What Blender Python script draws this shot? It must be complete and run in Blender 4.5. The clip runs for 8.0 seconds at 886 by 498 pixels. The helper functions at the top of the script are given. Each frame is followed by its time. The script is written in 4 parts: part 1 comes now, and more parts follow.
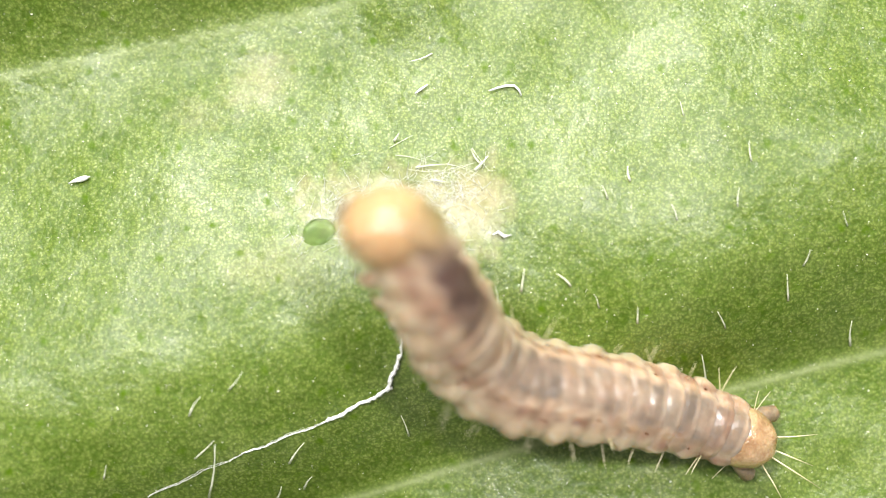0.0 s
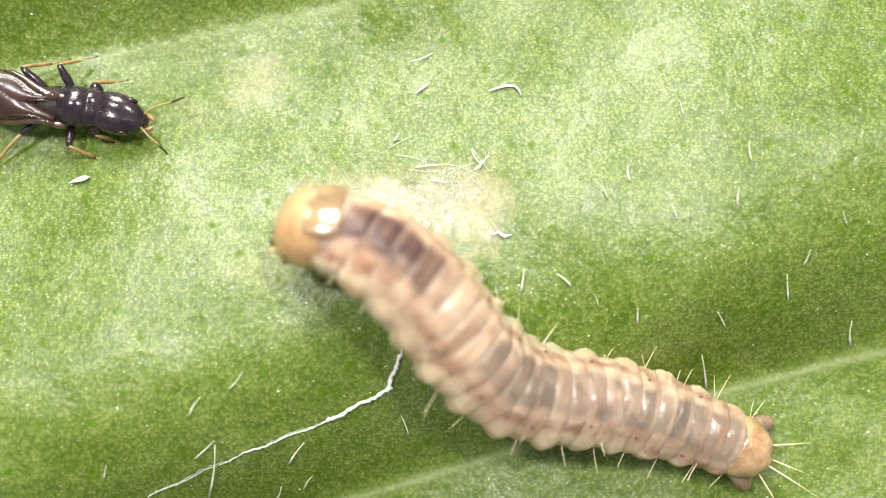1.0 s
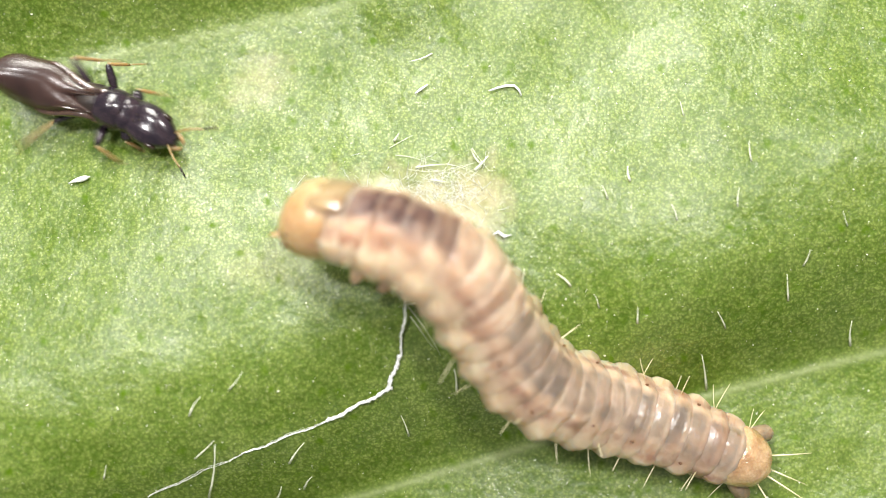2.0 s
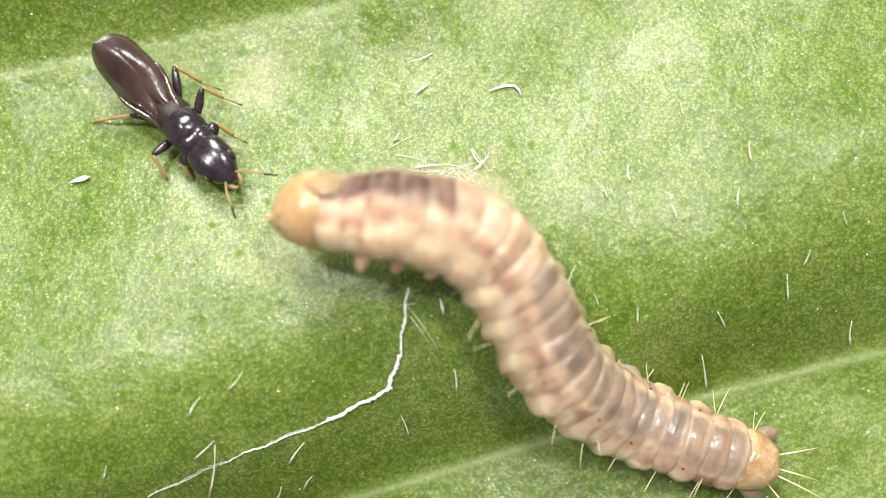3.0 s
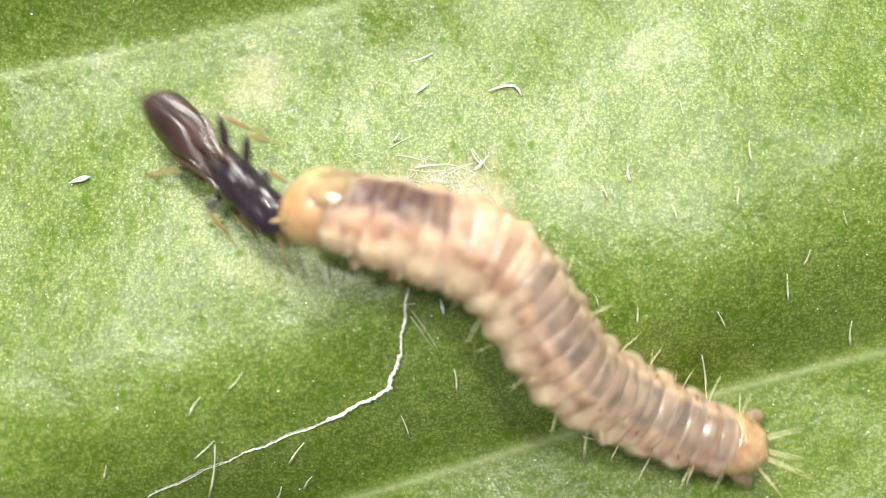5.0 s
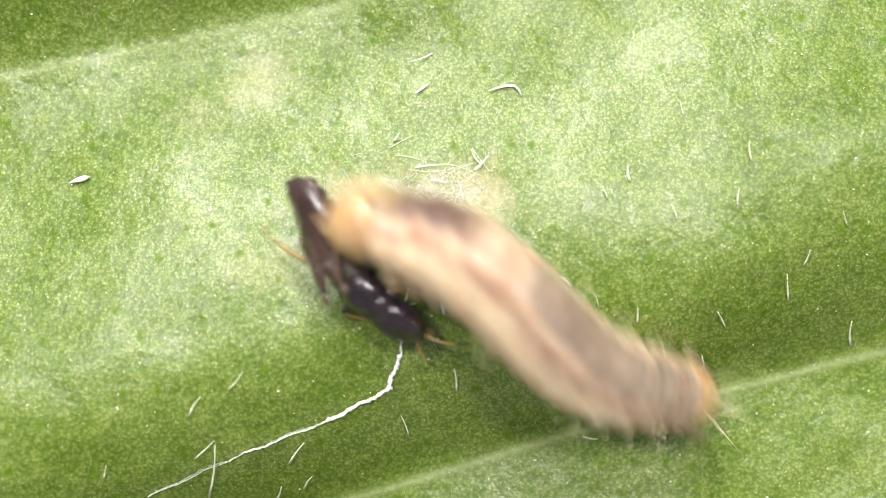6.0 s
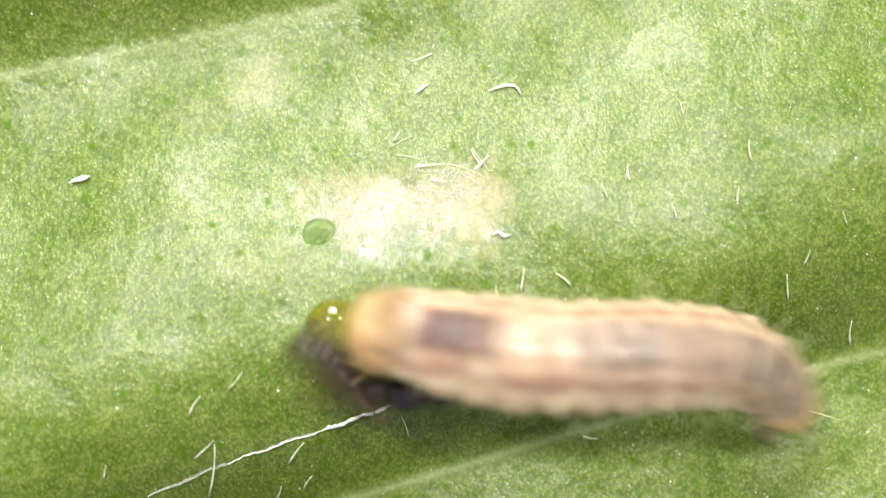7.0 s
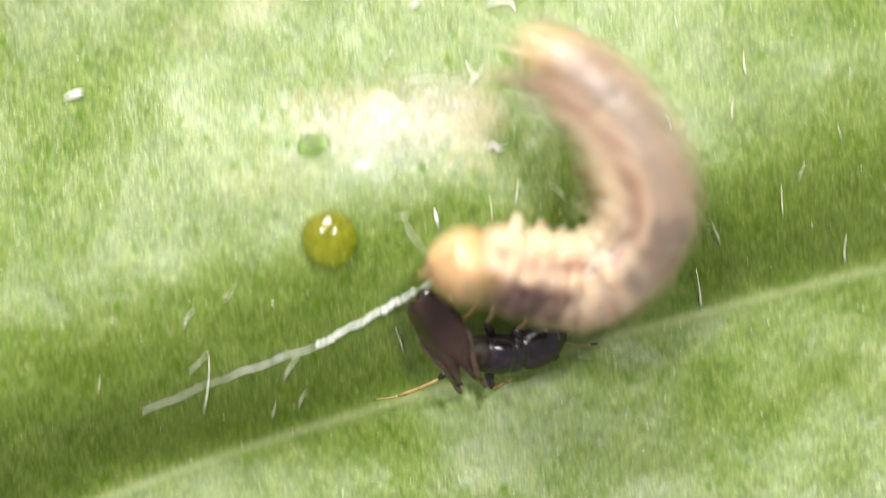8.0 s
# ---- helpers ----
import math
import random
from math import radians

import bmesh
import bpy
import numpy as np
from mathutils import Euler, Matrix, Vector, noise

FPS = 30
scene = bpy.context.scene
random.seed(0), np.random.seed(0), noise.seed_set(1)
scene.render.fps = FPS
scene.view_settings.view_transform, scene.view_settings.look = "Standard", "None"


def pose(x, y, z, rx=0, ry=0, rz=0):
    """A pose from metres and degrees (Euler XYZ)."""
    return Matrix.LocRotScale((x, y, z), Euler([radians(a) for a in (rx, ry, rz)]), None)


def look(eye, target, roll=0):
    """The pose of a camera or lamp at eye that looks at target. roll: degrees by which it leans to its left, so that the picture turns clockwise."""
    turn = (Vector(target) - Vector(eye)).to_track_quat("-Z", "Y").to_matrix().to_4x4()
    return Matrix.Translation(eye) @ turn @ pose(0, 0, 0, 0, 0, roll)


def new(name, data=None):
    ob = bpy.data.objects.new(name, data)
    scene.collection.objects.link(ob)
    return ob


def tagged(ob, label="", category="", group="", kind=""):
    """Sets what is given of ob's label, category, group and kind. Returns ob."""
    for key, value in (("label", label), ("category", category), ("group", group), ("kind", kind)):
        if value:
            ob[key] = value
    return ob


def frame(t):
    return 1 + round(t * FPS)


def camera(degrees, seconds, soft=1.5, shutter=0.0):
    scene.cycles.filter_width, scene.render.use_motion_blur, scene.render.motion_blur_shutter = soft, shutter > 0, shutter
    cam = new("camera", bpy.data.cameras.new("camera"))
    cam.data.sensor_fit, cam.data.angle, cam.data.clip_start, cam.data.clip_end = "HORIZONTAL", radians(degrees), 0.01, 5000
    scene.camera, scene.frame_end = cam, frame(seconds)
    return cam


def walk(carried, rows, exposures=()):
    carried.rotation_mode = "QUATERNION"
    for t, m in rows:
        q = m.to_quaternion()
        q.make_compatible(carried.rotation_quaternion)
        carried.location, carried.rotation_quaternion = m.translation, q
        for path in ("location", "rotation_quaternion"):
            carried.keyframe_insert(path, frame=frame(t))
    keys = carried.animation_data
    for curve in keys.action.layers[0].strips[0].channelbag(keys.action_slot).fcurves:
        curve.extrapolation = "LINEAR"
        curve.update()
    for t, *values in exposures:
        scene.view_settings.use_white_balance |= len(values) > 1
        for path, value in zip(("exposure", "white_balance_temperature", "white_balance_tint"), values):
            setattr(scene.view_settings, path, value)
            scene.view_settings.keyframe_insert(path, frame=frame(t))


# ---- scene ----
# Everything is worked out in millimetres and written in metres.
MM = 0.001
FIELD = 12.0                      # width of leaf in view, mm
UNIT = FIELD / 1568               # one chart unit on the leaf, mm
LENS = 40.0
HIGH = FIELD / 2 / math.tan(radians(LENS / 2))   # camera above the leaf, mm

cam = camera(LENS, 8.0, soft=1.1, shutter=1.4)


def cam_at(du, dv):
    return Matrix.Translation((du * UNIT * MM, -dv * UNIT * MM, HIGH * MM))


walk(cam, [(0.0, cam_at(0, 0)), (7.0, cam_at(0, 0)), (7.1, cam_at(10, 36)), (7.2, cam_at(18, 68)), (7.4, cam_at(18, 69)),
           (7.6, cam_at(18, 69)), (7.7, cam_at(13, 80)), (7.8, cam_at(8, 102)), (7.9, cam_at(8, 124)), (8.0, cam_at(10, 154))])
cam.data.dof.use_dof, cam.data.dof.focus_distance, cam.data.dof.aperture_fstop = True, (HIGH + 0.35) * MM, 54.0

# ---- light: a lamp beyond the leaf, two small ones beside the lens, and a pale room ----
world = bpy.data.worlds.new("room_light")
scene.world = world
world.use_nodes = True
world.node_tree.nodes["Background"].inputs[0].default_value = (0.99, 0.97, 0.95, 1)
world.node_tree.nodes["Background"].inputs[1].default_value = 0.41


def lamp(name, place, target, wide, deep, watts, colour):
    data = bpy.data.lights.new(name, "AREA")
    data.shape, data.size, data.size_y, data.energy, data.color = "RECTANGLE", wide * MM, deep * MM, watts, colour
    ob = new(name, data)
    ob.matrix_world = look([c * MM for c in place], [c * MM for c in target])
    return ob


lamp("key_lamp", (-16, 92, 62), (0, 0, 0), 42, 54, 0.208, (0.965, 0.95, 0.865))
lamp("lens_lamp", (-26, 22, 62), (0, 0, 0), 7, 7, 0.037, (1.0, 0.97, 0.95))
lamp("lens_lamp", (18, 23, 62), (0, 0, 0), 7, 7, 0.037, (1.0, 0.97, 0.95))
scene.view_settings.exposure = 0.0


# ---- materials ----
def shader(name):
    m = bpy.data.materials.new(name)
    m.use_nodes = True
    nt = m.node_tree
    return m, nt, nt.nodes["Principled BSDF"]


def link(nt, a, ao, b, bi):
    nt.links.new(a.outputs[ao], b.inputs[bi])


def coords(nt):
    return nt.nodes.new("ShaderNodeTexCoord")


def shifted(nt):
    """Object coordinates moved off the origin, so that no texture lattice runs through the middle of the view."""
    n = nt.nodes.new("ShaderNodeMapping")
    n.inputs["Location"].default_value = (0.012371, 0.008913, 0.005377)
    n.inputs["Rotation"].default_value = (0.3, 0.2, 0.5)
    link(nt, coords(nt), "Object", n, "Vector")
    return n


def noise_node(nt, scale, detail=3.0, rough=0.55):
    n = nt.nodes.new("ShaderNodeTexNoise")
    n.inputs["Scale"].default_value, n.inputs["Detail"].default_value, n.inputs["Roughness"].default_value = scale, detail, rough
    link(nt, shifted(nt), "Vector", n, "Vector")
    return n


def ramp(nt, source, out, stops):
    r = nt.nodes.new("ShaderNodeValToRGB")
    while len(r.color_ramp.elements) < len(stops):
        r.color_ramp.elements.new(0.5)
    for e, (p, c) in zip(r.color_ramp.elements, stops):
        e.position, e.color = p, (*c, 1) if len(c) == 3 else c
    link(nt, source, out, r, "Fac")
    return r


def mix(nt, fac, a, b, kind="MIX"):
    """fac, a, b: numbers, colours or (node, output)."""
    n = nt.nodes.new("ShaderNodeMix")
    n.data_type, n.blend_type = "RGBA", kind
    for value, index in ((fac, 0), (a, 6), (b, 7)):
        if isinstance(value, tuple) and isinstance(value[0], bpy.types.Node):
            nt.links.new(value[0].outputs[value[1]], n.inputs[index])
        elif index == 0:
            n.inputs[0].default_value = value
        else:
            n.inputs[index].default_value = (*value, 1)
    return (n, 2)


def bump(nt, b, source, out, distance, strength=1.0, under=None):
    n = nt.nodes.new("ShaderNodeBump")
    n.inputs["Strength"].default_value, n.inputs["Distance"].default_value = strength, distance
    link(nt, source, out, n, "Height")
    if under:
        link(nt, under, "Normal", n, "Normal")
    link(nt, n, "Normal", b, "Normal")
    return n


def skin(name, c1, c2, scale, rough, relief=0.0, gloss=0.5, scatter=0.0, coat=0.0):
    """A surface of two mottled colours, grain and relief at real size (scale per metre, relief in mm)."""
    m, nt, b = shader(name)
    big, small = noise_node(nt, scale), noise_node(nt, scale * 6, 2)
    base = mix(nt, (ramp(nt, big, 0, [(0.35, (0, 0, 0)), (0.65, (1, 1, 1))]), 0), c1, c2)
    fine = mix(nt, 0.35, (base[0], 2), (ramp(nt, small, 0, [(0.3, c1), (0.7, c2)]), 0))
    nt.links.new(fine[0].outputs[2], b.inputs["Base Color"])
    b.inputs["Roughness"].default_value, b.inputs["Specular IOR Level"].default_value = rough, gloss
    b.inputs["Coat Weight"].default_value, b.inputs["Coat Roughness"].default_value = coat, 0.12
    if scatter:
        b.inputs["Subsurface Weight"].default_value = scatter
        b.inputs["Subsurface Radius"].default_value = (1.0, 0.55, 0.3)
        b.inputs["Subsurface Scale"].default_value = 0.25 * MM
    if relief:
        bump(nt, b, small, 0, relief * MM)
    return m


LEAF_DARK, LEAF_MID, LEAF_PALE = (0.060, 0.110, 0.004), (0.108, 0.172, 0.014), (0.175, 0.240, 0.032)
DOME = 21500.0


def leaf_material():
    m, nt, b = shader("leaf_green")
    patch, mottle = noise_node(nt, 700, 4, 0.6), noise_node(nt, 3200, 4, 0.65)
    place = nt.nodes.new("ShaderNodeMapping")
    place.inputs["Location"].default_value = (0.012371, 0.008913, 0.0)
    link(nt, coords(nt), "Object", place, "Vector")
    sway = nt.nodes.new("ShaderNodeVectorMath")           # uneven growth, so that the cells lie in no rows
    sway.operation, sway.inputs[1].default_value = "MULTIPLY_ADD", (0.00016, 0.00011, 0)
    link(nt, noise_node(nt, 9000, 3, 0.6), "Color", sway, 0)
    link(nt, place, "Vector", sway, 2)
    cells = nt.nodes.new("ShaderNodeTexVoronoi")          # skin cells, about 0.04 mm across
    cells.voronoi_dimensions = "2D"
    cells.inputs["Scale"].default_value, cells.inputs["Randomness"].default_value = 23500, 1.0
    link(nt, sway, 0, cells, "Vector")
    pits = nt.nodes.new("ShaderNodeTexVoronoi")
    pits.voronoi_dimensions = "2D"
    pits.inputs["Scale"].default_value = 2700
    link(nt, place, "Vector", pits, "Vector")
    base = ramp(nt, patch, 0, [(0.3, LEAF_DARK), (0.5, LEAF_MID), (0.7, LEAF_PALE)])
    two = mix(nt, 0.45, (base, 0), (ramp(nt, mottle, 0, [(0.32, (0.030, 0.080, 0.002)), (0.5, (0.094, 0.168, 0.013)), (0.68, (0.185, 0.266, 0.034))]), 0))
    # pale cells among green put glint grain into the colour; darker seams and pores
    tops = mix(nt, (ramp(nt, cells, "Color", [(0.3, (0, 0, 0)), (0.75, (0.36, 0.36, 0.36))]), 0), (two[0], 2), (0.31, 0.37, 0.085))
    cell = mix(nt, (ramp(nt, cells, 0, [(0.10, (0, 0, 0)), (0.60, (0.66, 0.66, 0.66))]), 0), (tops[0], 2), (0.040, 0.072, 0.002))
    some_pits = nt.nodes.new("ShaderNodeMath")
    some_pits.operation = "MULTIPLY"
    ragged = nt.nodes.new("ShaderNodeMath")
    ragged.operation, ragged.inputs[1].default_value = "MULTIPLY_ADD", 0.42
    link(nt, noise_node(nt, 11000, 2), 0, ragged, 0)
    link(nt, pits, 0, ragged, 2)
    link(nt, ramp(nt, ragged, 0, [(0.24, (0.9, 0.9, 0.9)), (0.44, (0, 0, 0))]), 0, some_pits, 0)
    link(nt, ramp(nt, pits, "Color", [(0.45, (0, 0, 0)), (0.85, (1, 1, 1))]), 0, some_pits, 1)
    pore = mix(nt, (some_pits, 0), (cell[0], 2), (0.070, 0.135, 0.004))
    stain = nt.nodes.new("ShaderNodeAttribute")       # dried tan spill
    stain.attribute_name = "stain"
    stained = mix(nt, (stain, "Fac"), (pore[0], 2), (0.42, 0.33, 0.20))
    vein = nt.nodes.new("ShaderNodeAttribute")
    vein.attribute_name = "vein"
    done = mix(nt, (vein, "Fac"), (stained[0], 2), (0.26, 0.305, 0.14))
    nt.links.new(done[0].outputs[2], b.inputs["Base Color"])
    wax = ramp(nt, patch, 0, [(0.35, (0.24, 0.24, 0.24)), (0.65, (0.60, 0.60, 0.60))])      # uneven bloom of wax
    rough = ramp(nt, mottle, 0, [(0.3, (0.34, 0.34, 0.34)), (0.7, (0.50, 0.50, 0.50))])
    glare_gloss = nt.nodes.new("ShaderNodeAttribute")       # made-up patch of extra gloss that brings out the leaf's glare
    glare_gloss.attribute_name = "glare_gloss"
    shine = mix(nt, (glare_gloss, "Fac"), (wax, 0), (1, 1, 1))
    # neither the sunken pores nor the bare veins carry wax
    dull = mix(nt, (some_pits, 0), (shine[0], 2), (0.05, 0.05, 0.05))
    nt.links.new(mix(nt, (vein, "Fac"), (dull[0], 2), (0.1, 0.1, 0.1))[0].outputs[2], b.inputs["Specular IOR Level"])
    glossed = mix(nt, (glare_gloss, "Fac"), (rough, 0), (0.27, 0.27, 0.27))
    nt.links.new(glossed[0].outputs[2], b.inputs["Roughness"])
    first = bump(nt, b, patch, 0, 0.10 * MM, 0.8)
    second = bump(nt, b, mottle, 0, 0.034 * MM, 0.9, first)
    # every cell is a small dome that leans its own way and glints by itself
    off = nt.nodes.new("ShaderNodeVectorMath")
    off.operation = "SUBTRACT"
    link(nt, sway, 0, off, 0)
    link(nt, cells, "Position", off, 1)
    round_top = nt.nodes.new("ShaderNodeVectorMath")
    round_top.operation = "MULTIPLY_ADD"
    round_top.inputs[1].default_value = (DOME, DOME, 0)
    link(nt, off, 0, round_top, 0)
    link(nt, second, "Normal", round_top, 2)
    lean = nt.nodes.new("ShaderNodeVectorMath")
    lean.operation = "SUBTRACT"
    lean.inputs[1].default_value = (0.5, 0.5, 0.5)
    link(nt, cells, "Color", lean, 0)
    square = nt.nodes.new("ShaderNodeVectorMath")
    square.operation = "MULTIPLY"
    link(nt, lean, 0, square, 0)
    link(nt, lean, 0, square, 1)
    cube = nt.nodes.new("ShaderNodeVectorMath")      # most lean a little, a few a lot
    cube.operation = "MULTIPLY"
    link(nt, square, 0, cube, 0)
    link(nt, lean, 0, cube, 1)
    some = nt.nodes.new("ShaderNodeVectorMath")
    some.operation = "MULTIPLY_ADD"
    some.inputs[1].default_value = (1.3, 1.3, 0)
    link(nt, cube, 0, some, 0)
    link(nt, round_top, 0, some, 2)
    tilt = nt.nodes.new("ShaderNodeVectorMath")
    tilt.operation = "MULTIPLY_ADD"
    tilt.inputs[1].default_value = (0.33, 0.33, 0.1)
    link(nt, lean, 0, tilt, 0)
    link(nt, some, 0, tilt, 2)
    unit = nt.nodes.new("ShaderNodeVectorMath")
    unit.operation = "NORMALIZE"
    link(nt, tilt, 0, unit, 0)
    link(nt, unit, 0, b, "Coat Normal")
    b.inputs["Coat Roughness"].default_value = 0.115
    bloom = mix(nt, (glare_gloss, "Fac"), (ramp(nt, patch, 0, [(0.32, (0.50, 0.50, 0.50)), (0.62, (1, 1, 1))]), 0), (1, 1, 1))
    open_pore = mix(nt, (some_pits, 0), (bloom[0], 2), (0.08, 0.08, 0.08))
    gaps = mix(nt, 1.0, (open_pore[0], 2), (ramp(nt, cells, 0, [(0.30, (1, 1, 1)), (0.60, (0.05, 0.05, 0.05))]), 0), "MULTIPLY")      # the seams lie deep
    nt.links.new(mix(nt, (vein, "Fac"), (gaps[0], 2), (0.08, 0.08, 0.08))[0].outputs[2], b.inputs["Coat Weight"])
    return m


def ring_material(name, dark, grey, show=1.0, gloss=1.0):
    """Translucent peach skin; the gut shows as a broad grey-brown panel on the back of each ring, nearly black over the crop; dark: 0 to 1."""
    m, nt, b = shader(name)
    tc = coords(nt)
    info = nt.nodes.new("ShaderNodeObjectInfo")
    own = nt.nodes.new("ShaderNodeVectorMath")            # no two rings share a pattern
    own.operation = "MULTIPLY_ADD"
    own.inputs[1].default_value = (0.031, 0.047, 0.053)
    link(nt, info, "Random", own, 0)
    link(nt, tc, "Object", own, 2)

    def grain(scale, detail=3.0, stretch=(1, 1, 1)):
        n, place = nt.nodes.new("ShaderNodeTexNoise"), nt.nodes.new("ShaderNodeMapping")
        n.inputs["Scale"].default_value, n.inputs["Detail"].default_value = scale, detail
        place.inputs["Scale"].default_value = stretch
        link(nt, own, 0, place, "Vector")
        link(nt, place, 0, n, "Vector")
        return n

    def math_node(kind, one, two):
        n = nt.nodes.new("ShaderNodeMath")
        n.operation = kind
        for k, value in enumerate((one, two)):
            if isinstance(value, tuple):
                nt.links.new(value[0].outputs[value[1]], n.inputs[k])
            else:
                n.inputs[k].default_value = value
        return (n, 0)

    xyz = nt.nodes.new("ShaderNodeSeparateXYZ")
    link(nt, tc, "Object", xyz, 0)
    wob, small, blotch = grain(2600), grain(9000), grain(1700, 4)
    # distance from the midline and from the middle of the ring, in mm, with ragged edges
    ragged = math_node("MULTIPLY", math_node("SUBTRACT", (wob, 0), 0.5), 0.00030 if dark else 0.00024)
    across = math_node("MULTIPLY", math_node("ADD", math_node("ABSOLUTE", (xyz, 1), 0.0), ragged), 1000.0)
    along = math_node("MULTIPLY", math_node("ADD", math_node("ABSOLUTE", (xyz, 0), 0.0), math_node("MULTIPLY", ragged, 0.4)), 1000.0)
    up = nt.nodes.new("ShaderNodeMapRange")
    up.inputs[1].default_value, up.inputs[2].default_value = 0.05 * MM, 0.3 * MM
    link(nt, xyz, 2, up, 0)
    wide = 0.30 if dark else 0.33
    line = ramp(nt, across[0], 0, [(wide - 0.09, (1, 1, 1)), (wide + 0.06, (0, 0, 0))])
    if dark:      # two dark bands to a ring, with a thin pale crease between
        fold = ramp(nt, along[0], 0, [(0.006, (0.88, 0.88, 0.88)), (0.03, (1, 1, 1)), (0.13, (1, 1, 1)), (0.165, (0.86, 0.86, 0.86))])
    else:
        fold = ramp(nt, along[0], 0, [(0.075, (1, 1, 1)), (0.125, (0.45, 0.45, 0.45))])
    panel = math_node("MULTIPLY", math_node("MULTIPLY", (line, 0), (up, 0)), (fold, 0))
    cloud = ramp(nt, grain(2300), 0, [(0.34, (0.75, 0.75, 0.75) if dark else (0.6, 0.6, 0.6)), (0.58, (1, 1, 1))])
    panel = math_node("MULTIPLY", panel, (cloud, 0))
    panel = math_node("MULTIPLY", panel, (0.97 if dark else 0.95 if grey else 0.88) * show)
    flesh = mix(nt, (ramp(nt, wob, 0, [(0.35, (0, 0, 0)), (0.65, (1, 1, 1))]), 0), (0.55, 0.382, 0.27), (0.72, 0.54, 0.40))
    speck = mix(nt, (ramp(nt, small, 0, [(0.55, (0, 0, 0)), (0.75, (0.5, 0.5, 0.5))]), 0), (flesh[0], 2), (0.82, 0.68, 0.52))
    brown = mix(nt, (ramp(nt, blotch, 0, [(0.50, (0, 0, 0)), (0.66, (0.62, 0.62, 0.62))]), 0), (speck[0], 2), (0.38, 0.215, 0.15))
    flank = ramp(nt, across[0], 0, [(0.44, (0, 0, 0)), (0.58, (0.5, 0.5, 0.5))])
    pale = mix(nt, (flank, 0), (brown[0], 2), (0.86, 0.69, 0.48))
    gut = (0.075, 0.041, 0.042) if dark else (0.165, 0.135, 0.11) if grey else (0.22, 0.18, 0.145)
    backed = mix(nt, panel, (pale[0], 2), gut)
    # broken reddish line along each side of the back
    seam = ramp(nt, across[0], 0, [(0.38, (0, 0, 0)), (0.44, (1, 1, 1)), (0.49, (1, 1, 1)), (0.55, (0, 0, 0))])
    broken = math_node("MULTIPLY", (seam, 0), (ramp(nt, grain(2100), 0, [(0.44, (0, 0, 0)), (0.60, (0.9, 0.9, 0.9))]), 0))
    lined = mix(nt, broken, (backed[0], 2), (0.36, 0.20, 0.14))
    tone = ramp(nt, info, "Random", [(0.0, (0.88, 0.85, 0.82)), (0.5, (0.98, 0.96, 0.92)), (1.0, (1.08, 1.06, 1.02))])
    done = mix(nt, 1.0, (lined[0], 2), (tone, 0), "MULTIPLY")
    nt.links.new(done[0].outputs[2], b.inputs["Base Color"])
    thin = ramp(nt, across[0], 0, [(0.32, (0.92, 0.92, 0.92)), (0.62, (0.55, 0.55, 0.55))])      # the flank folds are half clear
    link(nt, thin, 0, b, "Alpha")
    b.inputs["Roughness"].default_value, b.inputs["Specular IOR Level"].default_value = 0.3 + 0.12 * (1 - gloss), 0.5 * gloss
    b.inputs["Coat Weight"].default_value, b.inputs["Coat Roughness"].default_value = 0.4 * gloss, 0.16
    b.inputs["Subsurface Weight"].default_value, b.inputs["Subsurface Scale"].default_value = 1.0, 0.45 * MM
    b.inputs["Subsurface Radius"].default_value = (1.0, 0.72, 0.5)
    first = bump(nt, b, wob, 0, 0.06 * MM)
    second = bump(nt, b, small, 0, 0.010 * MM, 0.9, first)
    bump(nt, b, grain(1300, 3, (9, 1.5, 1.5)), 0, 0.020 * MM, 1.0, second)      # fine wrinkles that run round the body
    return m


def clear(name, colour, ior, body, through_light=1.0, rough=0.02, coat=1.0):
    m, nt, b = shader(name)
    b.inputs["Base Color"].default_value = (*colour, 1)
    b.inputs["Transmission Weight"].default_value, b.inputs["IOR"].default_value, b.inputs["Roughness"].default_value = through_light, ior, rough
    b.inputs["Alpha"].default_value = body
    b.inputs["Coat Weight"].default_value, b.inputs["Coat Roughness"].default_value = coat, 0.04
    return m


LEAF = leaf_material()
HAIR = skin("pale_hair", (0.72, 0.76, 0.55), (0.85, 0.86, 0.70), 3000, 0.25, gloss=0.8)
SETA = skin("straw_bristle", (0.70, 0.62, 0.35), (0.82, 0.76, 0.50), 3000, 0.3, gloss=0.7)
SILK = skin("white_silk", (0.80, 0.82, 0.78), (0.95, 0.95, 0.92), 9000, 0.3, gloss=0.9, relief=0.01)
FLESH = ring_material("caterpillar_skin", 0.0, False)
FLESHGREY = ring_material("caterpillar_skin_grey_fold", 0.0, True)
FLESHPALE = ring_material("caterpillar_skin_pale", 0.0, False, 0.28, 0.7)
CROP = ring_material("caterpillar_skin_dark_crop", 1.0, False, 1.0, 0.35)
CROPEND = ring_material("caterpillar_skin_crop_end", 1.0, False, 0.45, 0.35)
CROPMID = ring_material("caterpillar_skin_crop_rear", 1.0, False, 0.85, 0.35)
AMBER = skin("amber_head_shell", (0.365, 0.208, 0.092), (0.585, 0.40, 0.212), 1500, 0.32, 0.010, 0.5, 0.6, 0.2)
TAILSKIN = skin("ochre_tail_shield", (0.29, 0.16, 0.075), (0.58, 0.40, 0.22), 4200, 0.2, 0.02, 0.6, 0.6, 0.8)
HINDLEG = skin("grey_brown_proleg", (0.14, 0.10, 0.07), (0.34, 0.25, 0.16), 4000, 0.35, 0.01, 0.5, 0.5)
SHIELD = skin("glossy_brown_shield", (0.21, 0.12, 0.06), (0.46, 0.30, 0.15), 2600, 0.14, 0.001, 0.7, 0.3, 0.6)
